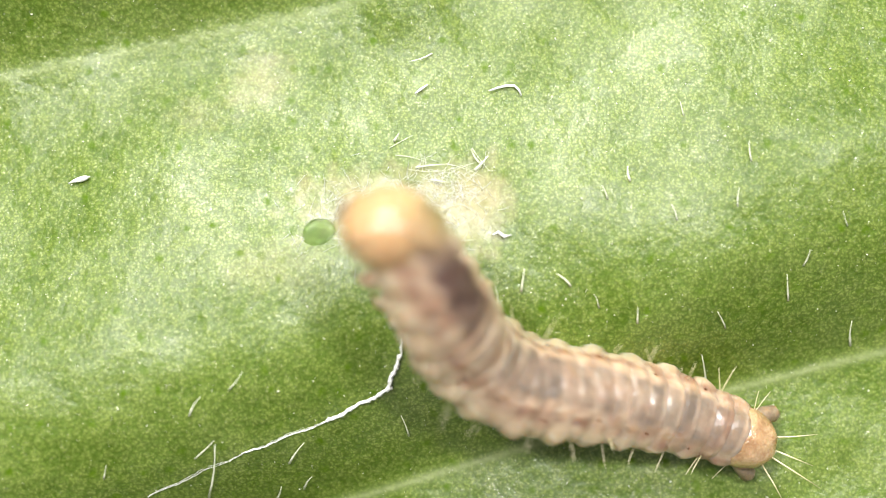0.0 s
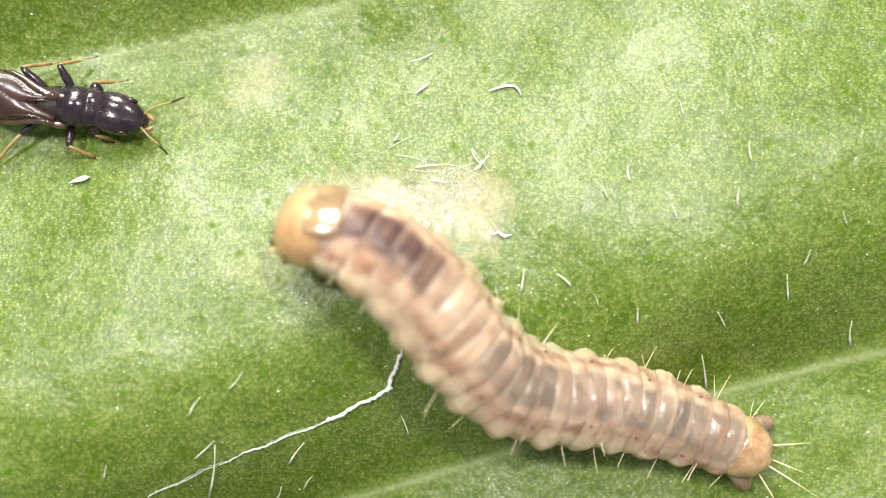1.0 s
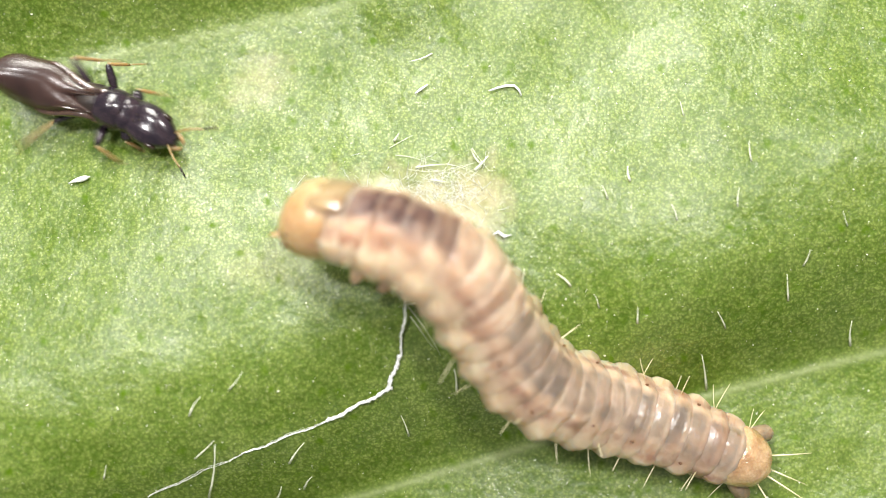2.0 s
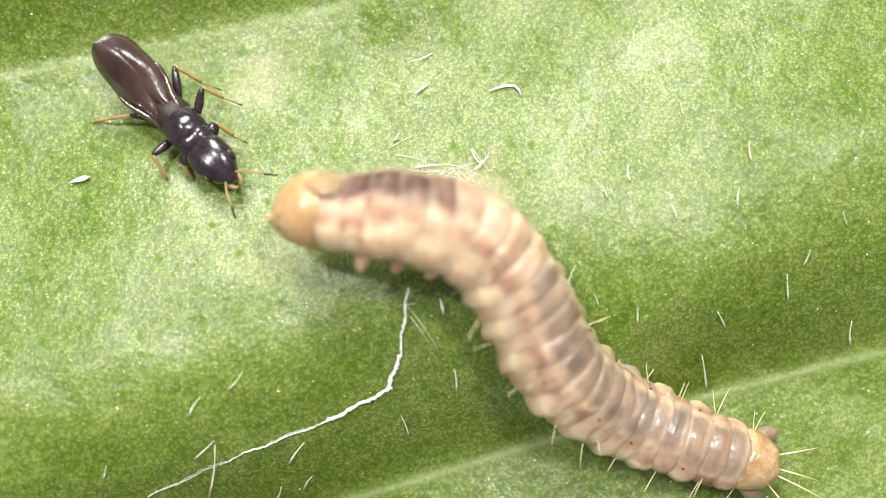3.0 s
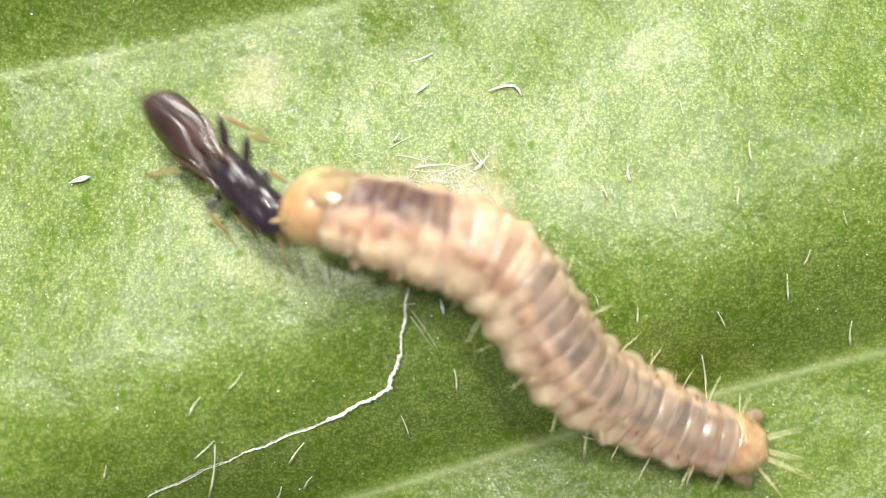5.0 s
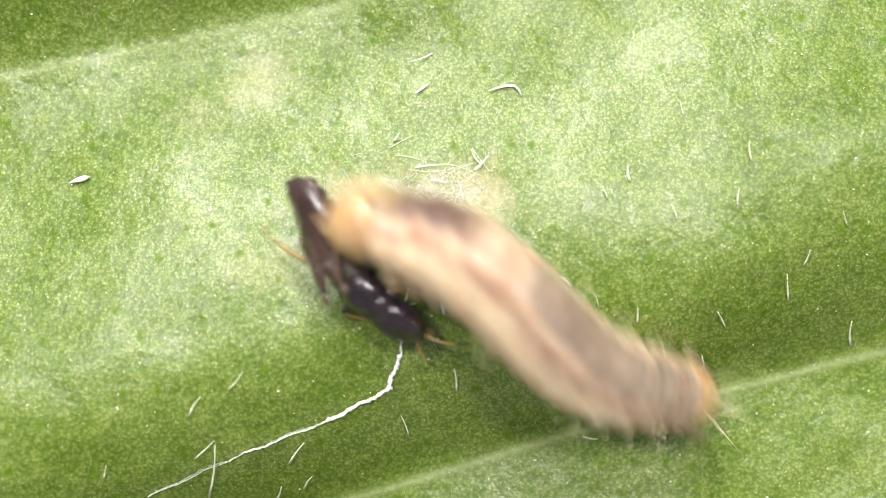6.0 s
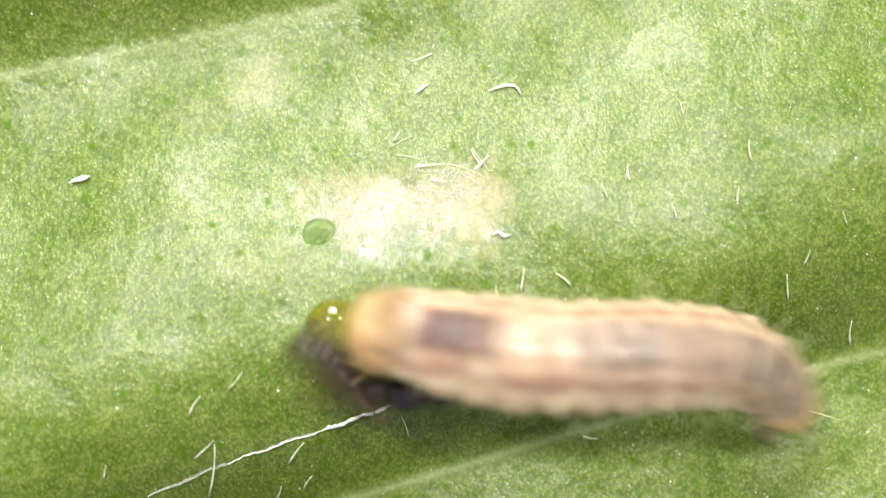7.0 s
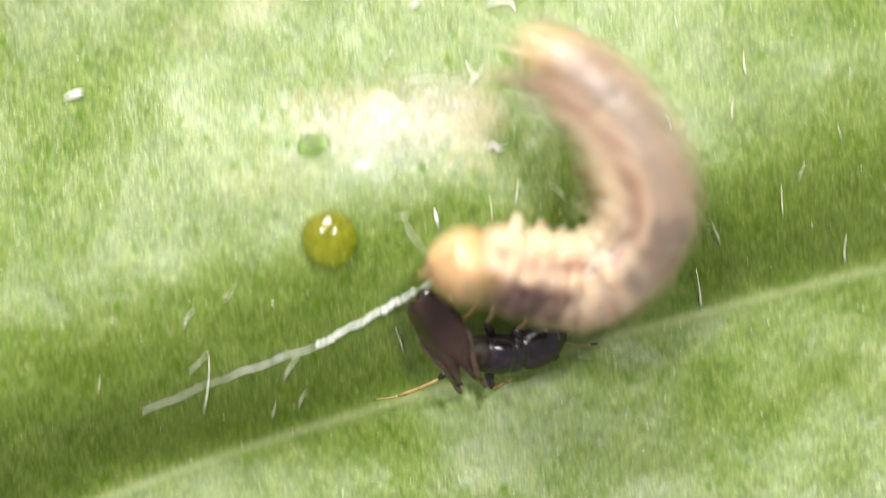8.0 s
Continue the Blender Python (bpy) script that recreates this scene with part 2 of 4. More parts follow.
BROWN = skin("dark_brown_shell", (0.06, 0.025, 0.012), (0.12, 0.05, 0.02), 5000, 0.25, gloss=0.6)
BLACK = skin("glossy_black_shell", (0.004, 0.0025, 0.008), (0.034, 0.021, 0.026), 6000, 0.20, 0.003, 0.4, 0.0, 0.4)
GASTER = skin("brown_black_gaster", (0.016, 0.009, 0.007), (0.040, 0.020, 0.014), 4000, 0.22, 0.003, 0.6, 0.0, 0.3)
DUSTY = skin("dull_brown_black_shell", (0.006, 0.004, 0.004), (0.034, 0.022, 0.015), 9000, 0.45, 0.008, 0.4)
VEIN = skin("glossy_brown_wing_vein", (0.03, 0.015, 0.010), (0.075, 0.038, 0.022), 5000, 0.14, 0.002, 0.8, 0.0, 0.8)
LEGAMBER = skin("amber_leg", (0.20, 0.125, 0.047), (0.37, 0.262, 0.11), 6000, 0.3, gloss=0.5, scatter=0.4)
WATER = clear("clear_water", (0.42, 0.70, 0.13), 1.33, 0.62, rough=0.3, coat=0.05)
NECTAR = clear("amber_fluid", (1.0, 0.88, 0.04), 1.33, 0.93, 0.93)


def wing_material():
    m, nt, b = shader("smoky_brown_wing")
    n = noise_node(nt, 3000, 3)
    c = ramp(nt, n, 0, [(0.3, (0.034, 0.018, 0.016)), (0.7, (0.07, 0.038, 0.031))])
    link(nt, c, 0, b, "Base Color")
    b.inputs["Roughness"].default_value, b.inputs["Alpha"].default_value = 0.24, 0.7
    b.inputs["Specular IOR Level"].default_value = 0.5
    bump(nt, b, n, 0, 0.014 * MM)
    return m


WING = wing_material()


# ---- mesh helpers (millimetres in, metres out) ----
def part(name, bm, material, parent=None, label="", place=None):
    me = bpy.data.meshes.new(name)
    bmesh.ops.recalc_face_normals(bm, faces=bm.faces)
    for v in bm.verts:
        v.co *= MM
    for f in bm.faces:
        f.smooth = True
    bm.to_mesh(me)
    bm.free()
    me.materials.append(material)
    ob = new(name, me)
    if parent:
        ob.parent = parent
    if place:
        ob.matrix_basis = place
    return tagged(ob, label) if label else ob


def mm_pose(m):
    m = m.copy()
    m.translation = m.translation * MM
    return m


def tube(bm, points, radii, sides=8):
    """A round tube through the points with the given radii, closed at both ends."""
    pts = [Vector(p) for p in points]
    rings, prev = [], None
    for i, p in enumerate(pts):
        d = (pts[min(i + 1, len(pts) - 1)] - pts[max(i - 1, 0)]).normalized()
        a = prev if prev is not None else (Vector((0, 0, 1)) if abs(d.z) < 0.9 else Vector((1, 0, 0)))
        a = (a - d * a.dot(d)).normalized()
        prev, c = a, d.cross(a)
        rings.append([bm.verts.new(p + radii[i] * (math.cos(k * math.tau / sides) * a + math.sin(k * math.tau / sides) * c)) for k in range(sides)])
    for r1, r2 in zip(rings, rings[1:]):
        for k in range(sides):
            bm.faces.new((r1[k], r1[(k + 1) % sides], r2[(k + 1) % sides], r2[k]))
    bm.faces.new(rings[0][::-1])
    bm.faces.new(rings[-1])
    return bm


def lathe(bm, stations, around=24, shape=None):
    """Closed body along x. stations: (x, half width, half height, lift). shape(angle, k): factor on the radius."""
    rings = []
    for k, (x, w, h, lift) in enumerate(stations):
        ring = []
        for j in range(around):
            a = j * math.tau / around
            f = shape(a, k) if shape else 1.0
            ring.append(bm.verts.new((x, w * f * math.cos(a), lift + h * f * math.sin(a))))
        rings.append(ring)
    for r1, r2 in zip(rings, rings[1:]):
        for j in range(around):
            bm.faces.new((r1[j], r1[(j + 1) % around], r2[(j + 1) % around], r2[j]))
    bm.faces.new(rings[0][::-1])
    bm.faces.new(rings[-1])
    return bm


def smooth(points, n):
    """n points along a curve through the given ones, evenly spaced."""
    p = [Vector(q) for q in points]
    p = [p[0] * 2 - p[1]] + p + [p[-1] * 2 - p[-2]]
    fine = []
    for i in range(1, len(p) - 2):
        for k in range(16):
            t = k / 16
            fine.append(0.5 * (2 * p[i] + (p[i + 1] - p[i - 1]) * t + (2 * p[i - 1] - 5 * p[i] + 4 * p[i + 1] - p[i + 2]) * t * t
                               + (3 * p[i] - p[i - 1] - 3 * p[i + 1] + p[i + 2]) * t ** 3))
    fine.append(p[-2])
    run = [0.0]
    for a, b in zip(fine, fine[1:]):
        run.append(run[-1] + (b - a).length)
    out = []
    for i in range(n):
        s = run[-1] * i / (n - 1)
        j = max(1, next((k for k, r in enumerate(run) if r >= s - 1e-9), len(run) - 1))
        f = (s - run[j - 1]) / max(run[j] - run[j - 1], 1e-9)
        out.append(fine[j - 1].lerp(fine[j], min(max(f, 0), 1)))
    return out


# ---- the leaf ----
def vein_coord(u, v):
    """0 on one side vein, 1 on the next, and on like that."""
    v1 = 117 - 0.212 * u
    v2 = 1120 - 0.368 * u + 0.000040 * u * u
    return (v - v1) / (v2 - v1), v2 - v1


# soft swells and dents of the blade: place, half widths, height in mm
SWELLS = ((690, 300, 170, 100, 0.07), (715, -20, 85, 100, 0.29), (740, 150, 60, 60, 0.06), (455, 150, 80, 90, 0.04),
          (930, 40, 80, 90, 0.04), (1180, 150, 160, 90, 0.04), (1430, 190, 200, 110, 0.09), (1480, 790, 130, 60, 0.04),
          (920, 1010, 190, 130, 0.22), (400, 985, 320, 90, -0.30))


def leaf_z(x, y):
    """Height of the leaf at x, y, all in mm: pillows between sunken veins, and small swells."""
    u, v = x / UNIT + 784, 441 - y / UNIT
    q, _ = vein_coord(u, v)
    f = q - math.floor(q)
    high = (1.58 - 0.44 * min(max(u / 1568, 0), 1)) * (0.62 if q >= 1 else 0.65 if q < 0 else 1.0)
    if q >= 1:
        lean = 2.0 + 1.7 * min(max((720 - u) / 260, 0.0), 1.0) - 0.5 * math.exp(-((u - 880) / 190) ** 2)
    else:
        lean = 1.48 + 0.15 * max(0.0, 1 - u / 700) + 0.42 * math.exp(-((u - 1110) / 220) ** 2)
    lean = 1.22 + (lean - 1.10) * f if 0 <= q < 1 else lean
    z = high * (math.sqrt(math.sin(math.pi * f ** lean) ** 2 + 0.07) - 0.265) - 0.86
    z += 0.10 * noise.noise((x * 0.45 + 0.37, y * 0.45 + 0.61, 3.1)) + 0.035 * noise.noise((x * 1.3 + 0.43, y * 1.3 + 0.27, 7.7))
    for mu, mv, wide, deep, rise in SWELLS:
        d = ((u - mu) / wide) ** 2 + ((v - mv) / deep) ** 2
        if d < 9:
            z += rise * math.exp(-d)
    far = math.hypot(x / 9, y / 6)
    return z + 0.018 * vein_mask(x, y) - 0.25 * max(0.0, far - 1.0) ** 1.5


def vein_mask(x, y):
    u, v = x / UNIT + 784, 441 - y / UNIT
    q, pitch = vein_coord(u, v)
    d = abs(q - round(q)) * pitch
    return (0.8 if q > 0.5 else 0.45) * (0.5 * math.exp(-(d / 4) ** 2) + 0.4 * math.exp(-(d / 12) ** 2))


def glare_patch(x, y):
    """A ragged patch round the feeding place, glossier by design so that it glares."""
    u, v = x / UNIT + 784, 441 - y / UNIT
    d = math.hypot((u - 695) / 165, (v - 388) / 76) + 0.45 * noise.noise((x * 1.6, y * 1.6, 5.0)) + 0.5 * noise.noise((x * 6, y * 6, 2.0))
    return max(0.0, min(1.0, 1.6 - 1.3 * d))


def dried_spill(x, y):
    """Dried tan juice: a broad ragged patch at the feeding place and smaller blots beside it."""
    u, v = x / UNIT + 784, 441 - y / UNIT
    ragged = 0.5 * noise.noise((x * 1.1, y * 1.1, 9.0)) + 0.5 * noise.noise((x * 5, y * 5, 4.0))
    most = 0.0
    for mu, mv, wide, deep, strength in ((720, 360, 230, 90, 0.5), (435, 135, 75, 60, 0.24), (330, 190, 60, 40, 0.12), (480, 470, 90, 50, 0.12)):
        d = math.hypot((u - mu) / wide, (v - mv) / deep) + ragged
        most = max(most, strength * max(0.0, min(1.0, 1.3 - 1.2 * d)))
    return most


def spot(u, v, z=0.0):
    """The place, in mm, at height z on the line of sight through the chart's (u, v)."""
    f = (HIGH - z) / HIGH
    return Vector(((u - 784) * UNIT * f, (441 - v) * UNIT * f, z))


def on_leaf(u, v, h=0.0):
    p = spot(u, v)
    for _ in range(2):
        p = spot(u, v, leaf_z(p.x, p.y) + h)
    return p


def graded(half, fine, step, grow):
    out, x, s = [], 0.0, step
    while x < half:
        out.append(x)
        x += s
        if x > fine:
            s *= grow
    out.append(half)
    return [-q for q in out[:0:-1]] + out


def build_leaf():
    bm = bmesh.new()
    xs, ys = graded(34, 7.5, 0.055, 1.12), graded(15, 5.5, 0.055, 1.12)
    top, mask, glare_gloss, spill = [], [], [], []
    for x in xs:
        row = []
        wide = 1.0 if abs(x) < 9 else max(0.04, 1 - ((abs(x) - 9) / 25) ** 2)   # the blade narrows to both ends
        for y in ys:
            yy = y if wide == 1.0 else y * wide
            row.append(bm.verts.new((x, yy, leaf_z(x, yy))))
            mask.append(vein_mask(x, yy))
            glare_gloss.append(glare_patch(x, yy))
            spill.append(dried_spill(x, yy))
        top.append(row)
    for r1, r2 in zip(top, top[1:]):
        for j in range(len(ys) - 1):
            bm.faces.new((r1[j], r2[j], r2[j + 1], r1[j + 1]))
    ob = part("leaf", bm, LEAF)
    glossed = ob.data.attributes.new("glare_gloss", "FLOAT", "POINT")
    glossed.data.foreach_set("value", glare_gloss)
    dried = ob.data.attributes.new("stain", "FLOAT", "POINT")
    dried.data.foreach_set("value", spill)
    at = ob.data.attributes.new("vein", "FLOAT", "POINT")
    at.data.foreach_set("value", mask)
    sol = ob.modifiers.new("thickness", "SOLIDIFY")
    sol.thickness, sol.offset = 0.28 * MM, -1
    return tagged(ob, "broad green leaf blade with pale sunken side veins and a waxy sheen", "leaf", kind="structure")


leaf = build_leaf()


hair_rng = random.Random(3)


def leaf_hair(u, v, du, dv, thick=0.014, lift=0.10):
    """A fine pale hair that lies along the blade from (u, v) to (u + du, v + dv)."""
    bm = bmesh.new()
    pts = []
    bow = hair_rng.uniform(-0.08, 0.08)
    for k in range(5):
        t = k / 4
        bend = bow * math.sin(math.pi * t)
        pts.append(on_leaf(u + du * t - dv * bend, v + dv * t + du * bend, lift * t + 0.012))
    tube(bm, pts, [thick * (1 - 0.75 * k / 4) for k in range(5)], 5)
    return part("hair", bm, HAIR, leaf)


leaf_hair(765, 95, -40, 14, 0.012)
leaf_hair(698, 250, 8, -14, 0.022)
leaf_hair(735, 297, 55, -6, 0.014)
leaf_hair(762, 318, 30, 4, 0.014)
leaf_hair(840, 302, 24, -26, 0.02)
leaf_hair(850, 290, -16, -26, 0.014)
leaf_hair(1115, 320, -4, -26, 0.022)
leaf_hair(1075, 352, -10, -24, 0.014)
leaf_hair(1330, 285, -4, -36, 0.014)
leaf_hair(1305, 365, 4, -34, 0.012)
leaf_hair(1198, 390, -10, -28, 0.012)
leaf_hair(1395, 532, -2, -46, 0.016)
leaf_hair(1422, 470, 12, -28, 0.012)
leaf_hair(1128, 572, 1, -28, 0.016)
leaf_hair(1284, 580, -14, -28, 0.014)
leaf_hair(1505, 612, 3, -44, 0.018)
leaf_hair(1250, 690, -8, -62, 0.018)
leaf_hair(1010, 506, -26, -22, 0.018)
leaf_hair(922, 516, 6, -40, 0.018)
leaf_hair(808, 692, -4, -38, 0.018)
leaf_hair(724, 772, -14, -36, 0.014)
leaf_hair(335, 736, 20, -34, 0.016)
leaf_hair(370, 880, 10, -92, 0.020)
leaf_hair(345, 812, 34, -32, 0.012)
leaf_hair(512, 820, 26, -36, 0.018)
leaf_hair(538, 866, 14, -22, 0.014)
leaf_hair(490, 884, 8, -22, 0.016)
leaf_hair(184, 848, 4, -24, 0.014)
leaf_hair(405, 690, 24, -32, 0.010)
leaf_hair(1032, 773, 26, 4, 0.012)
leaf_hair(735, 538, -28, 4, 0.010)
leaf_hair(880, 545, -4, -38, 0.012)
leaf_hair(1500, 400, -8, -26, 0.010)
leaf_hair(1060, 545, -8, -24, 0.010)
leaf_hair(1210, 205, -6, -24, 0.010)


def fibre(label, *points):
    """A loose glassy fibre on the blade; points: chart place and thickness in mm."""
    bm = bmesh.new()
    tube(bm, [on_leaf(u, v, 0.03 + r * 0.5) for u, v, r in points], [r for _, _, r in points], 8)
    return tagged(part("fibre", bm, SILK), label, "fibre", "loose fibres on the leaf")


fibre("short white glassy splinter lying on the leaf", (121, 325, 0.004), (130, 321, 0.022), (142, 318, 0.040), (152, 315, 0.034), (159, 313, 0.006))
fibre("bent white fibre lying on the leaf", (865, 161, 0.006), (880, 156, 0.016), (896, 152, 0.017), (910, 152, 0.018), (917, 158, 0.017), (923, 169, 0.007))
fibre("short white fibre on the leaf", (734, 166, 0.006), (744, 159, 0.020), (757, 150, 0.009))
fibre("white fleck of fibre beside the silk web", (871, 416, 0.007), (882, 411, 0.020), (892, 419, 0.022), (905, 416, 0.008))
fibre("glassy white sliver standing up from the leaf", (786, 557, 0.010), (783, 544, 0.024), (779, 529, 0.008))


# silk web round the feeding place
leaf_web = [(722, 300, 90, -4), (742, 312, 60, 12), (700, 275, 70, 20), (770, 325, 80, -40), (790, 290, 70, 26), (815, 330, 50, -60), (690, 262, 40, -22),
            (835, 262, 30, 40), (720, 540, 60, 90), (726, 560, 44, 60), (780, 340, 60, 10)]
for u, v, du, dv in leaf_web:
    leaf_hair(u, v, du, dv, 0.0045, 0.02)


def silk_glare_mat():
    """Fine silk spun over the feeding place; its dense patch stands in for white glare."""
    r, bm = random.Random(21), bmesh.new()
    for u0, v0, wide, deep, count in ((690, 388, 135, 66, 420), (790, 330, 80, 40, 160)):
        for _ in range(count):
            u, v = r.gauss(u0, wide * 0.55), r.gauss(v0, deep * 0.55)
            way, long = r.uniform(0, math.tau), r.uniform(8, 38)
            bow = r.uniform(-0.3, 0.3)
            pts = []
            for k in range(4):
                t = k / 3 - 0.5
                b = bow * (0.25 - t * t)
                pts.append(on_leaf(u + long * (t * math.cos(way) - b * math.sin(way)), v + long * (t * math.sin(way) + b * math.cos(way)), 0.012 + r.uniform(0, 0.02)))
            tube(bm, pts, [0.0012, 0.0024, 0.0022, 0.001], 3)
    return tagged(part("silk_glare_mat", bm, SILK), "thin white silk web on the leaf, dense where it stands in for glare", "silk", kind="stuff")


silk_glare_mat()


def dust():
    """Pale grains scattered on the blade: loose specks, and many that imitate glints."""
    r, bm = random.Random(11), bmesh.new()
    for _ in range(1300):
        p = on_leaf(r.uniform(-120, 1690), r.uniform(-80, 1060), 0.008)
        m = Matrix.Translation(p) @ Euler((r.uniform(0, 3), r.uniform(0, 3), r.uniform(0, 3))).to_matrix().to_4x4() @ Matrix.Diagonal((r.uniform(0.6, 1.8), 1, 0.7, 1))
        bmesh.ops.create_icosphere(bm, subdivisions=1, radius=r.uniform(0.004, 0.007) if r.random() < 0.85 else r.uniform(0.008, 0.015), matrix=m)
    return tagged(part("leaf_glint_grains", bm, HAIR), "fine pale grains over the leaf, for white specks and imitated glints", "dust", kind="stuff")


dust()


def drop(name, u, v, wide, tall, material, label, category):
    """A domed drop; its origin lies at the foot of the dome."""
    bm = bmesh.new()
    st = []
    for k in range(12):
        a = math.pi / 2 * k / 11.5
        st.append((wide * math.cos(a) ** 0.9, tall * math.sin(a)))
    st.insert(0, (wide * 0.97, -0.06))
    rings = []
    for r, z in st:
        rings.append([bm.verts.new((r * math.cos(j * math.tau / 32), r * math.sin(j * math.tau / 32), z)) for j in range(32)])
    for r1, r2 in zip(rings, rings[1:]):
        for j in range(32):
            bm.faces.new((r1[j], r1[(j + 1) % 32], r2[(j + 1) % 32], r2[j]))
    bm.faces.new(rings[0][::-1])
    bm.faces.new(rings[-1])
    ob = part(name, bm, material)
    ob.matrix_basis = mm_pose(Matrix.Translation(on_leaf(u, v)))
    return tagged(ob, label, category)


drop("water_drop", 566, 417, 0.23, 0.04, WATER, "small flat clear green-looking drop on the leaf", "drop")
nectar = drop("amber_drop", 593, 578, 0.38, 0.30, NECTAR, "glossy amber-yellow drop of fluid on the green leaf", "drop")


# ---- the caterpillar ----
RINGS = 26
caterpillar = new("caterpillar")
tagged(caterpillar, "translucent pinkish-beige ringed caterpillar with amber head, writhing on a leaf", "caterpillar")
HOME = on_leaf(930, 690)
caterpillar.matrix_basis = mm_pose(Matrix.Translation(HOME))


def girth(s):
    """Body radius in mm at the part s of the length, 0 at the neck and 1 at the tail."""
    table = [(0, 0.52), (0.08, 0.60), (0.25, 0.66), (0.5, 0.64), (0.75, 0.58), (0.9, 0.49), (1, 0.40)]
    for (a, ra), (b, rb) in zip(table, table[1:]):
        if s <= b:
            return ra + (rb - ra) * (s - a) / (b - a)
    return table[-1][1]


PITCH = 7.2 / (RINGS + 2)


def build_ring(i):
    r = girth(i / (RINGS - 1)) * (0.84 if i == RINGS - 1 else 1)
    bm = bmesh.new()
    half = PITCH * (0.98 if i < RINGS - 1 else 0.8)
    stations = []
    for k in range(25):
        a = -1 + 2 * k / 24
        f = 1 - 0.007 * math.exp(-((a + 0.10) / 0.09) ** 2) - (0.13 if i > 6 else 0.07) * a * a - 0.10 * a ** 6 - (0.30 * max(0.0, -a) if i == RINGS - 1 else 0)
        stations.append((a * half, r * f, r * 0.9 * f, 0))

    def lobed(a, k):
        side = max(0.0, math.cos(a) ** 2 - 0.55) / 0.45         # swollen fold along each flank
        low = 0.085 * side * (1 if math.sin(a) < 0.35 else 0)
        fold = 0.002 * math.sin(9 * a + i * 1.7)
        groove = -0.05 * math.exp(-((math.sin(a) - 0.60) / 0.13) ** 2)      # along each side of the back
        return 1 + low * (1.9 if i % 2 == 0 else 0.6) * (1 - 0.5 * abs(k / 12 - 1)) + fold + groove

    lathe(bm, stations, 48, lobed)
    for v in bm.verts:                                           # soft lumps under the skin
        p = Vector(((v.co.x - i * PITCH) * 5, v.co.y * 3.4, v.co.z * 3.4))
        v.co.yz *= 1 + 0.045 * noise.noise(p) + 0.02 * noise.noise(p * 2.3)
    ob = part("body_ring", bm, CROP if 1 <= i <= 3 else CROPMID if i == 4 else CROPEND if i in (0, 5) else FLESHPALE if i < 9 else FLESH if i % 2 == 0 or i == RINGS - 1 else FLESHGREY, caterpillar, "dark-backed ring over the crop" if 1 <= i <= 4 else "")
    return ob, r


def seta_on(ring, r, angle, lean, size):
    bm = bmesh.new()
    tube(bm, [(0, 0, 0), (0.02 * size, 0, 0.35 * size), (0.07 * size, 0, 0.7 * size), (0.16 * size, 0, size)], [0.006, 0.0055, 0.0045, 0.0015], 5)
    out = Vector((lean, math.cos(angle), math.sin(angle))).normalized()
    base = Vector((0, r * math.cos(angle), r * 0.9 * math.sin(angle))) * 0.95
    turn = out.to_track_quat("Z", "X").to_matrix().to_4x4()
    part("seta", bm, SETA, ring, place=mm_pose(Matrix.Translation(base) @ turn))


def spiracle_on(ring, r, angle):
    """A breathing hole: a tiny raised dark oval."""
    bm = bmesh.new()
    bmesh.ops.create_uvsphere(bm, u_segments=10, v_segments=6, radius=0.017)
    for v in bm.verts:
        v.co.y *= 1.6
    out = Vector((0, math.cos(angle), math.sin(angle)))
    part("spiracle", bm, BROWN, ring, "tiny dark breathing hole", mm_pose(Matrix.Translation(Vector((0.02, r * out.y, r * 0.9 * out.z)) * 0.985) @ out.to_track_quat("Z", "X").to_matrix().to_4x4()))


def leg_on(ring, r, side, walking):
    bm = bmesh.new()
    if walking:
        tube(bm, [(0, side * 0.24, -0.32 * r / 0.6), (0.03, side * 0.34, -0.52), (0.06, side * 0.36, -0.61), (0.10, side * 0.33, -0.67)], [0.13, 0.10, 0.06, 0.02], 10)
        leg = part("leg", bm, FLESH, ring, "short jointed pale leg")
        bm = bmesh.new()
        tube(bm, [(0.09, side * 0.335, -0.655), (0.13, side * 0.31, -0.70), (0.14, side * 0.29, -0.73)], [0.03, 0.02, 0.006], 8)
        part("claw", bm, BROWN, leg, "dark brown claw")
    else:
        tube(bm, [(0, side * 0.25, -0.35 * r / 0.6), (0, side * 0.33, -0.52), (0, side * 0.36, -0.62), (0, side * 0.36, -0.66)], [0.17, 0.14, 0.12, 0.07], 12)
        part("proleg", bm, FLESH, ring, "soft stubby beige proleg")


rng = random.Random(5)
rings = []
for i in range(RINGS):
    ob, r = build_ring(i)
    rings.append(ob)
    if i in (1, 3, 5):
        leg_on(ob, r, 1, True), leg_on(ob, r, -1, True)
    if i in (11, 13, 15, 17, 24):
        leg_on(ob, r, 1, False), leg_on(ob, r, -1, False)
    if i in (7, 10, 13, 16, 19, 22):
        for side in (1, -1):
            up = radians(rng.uniform(28, 48))
            spiracle_on(ob, r, up if side > 0 else math.pi - up)
    if i % 2 == 1:
        for side in (1, -1):
            low = radians(rng.uniform(-22, 12))
            seta_on(ob, r, low if side > 0 else math.pi - low, rng.uniform(-0.5, 0.5), rng.uniform(0.28, 0.5) * (1 if i > 8 else 0.55))
            more = radians(rng.uniform(-5, 25))
            if rng.random() < 0.45:
                continue
            seta_on(ob, r, more if side > 0 else math.pi - more, rng.uniform(-0.9, 0.9), rng.uniform(0.25, 0.42) * (1 if i > 8 else 0.5))


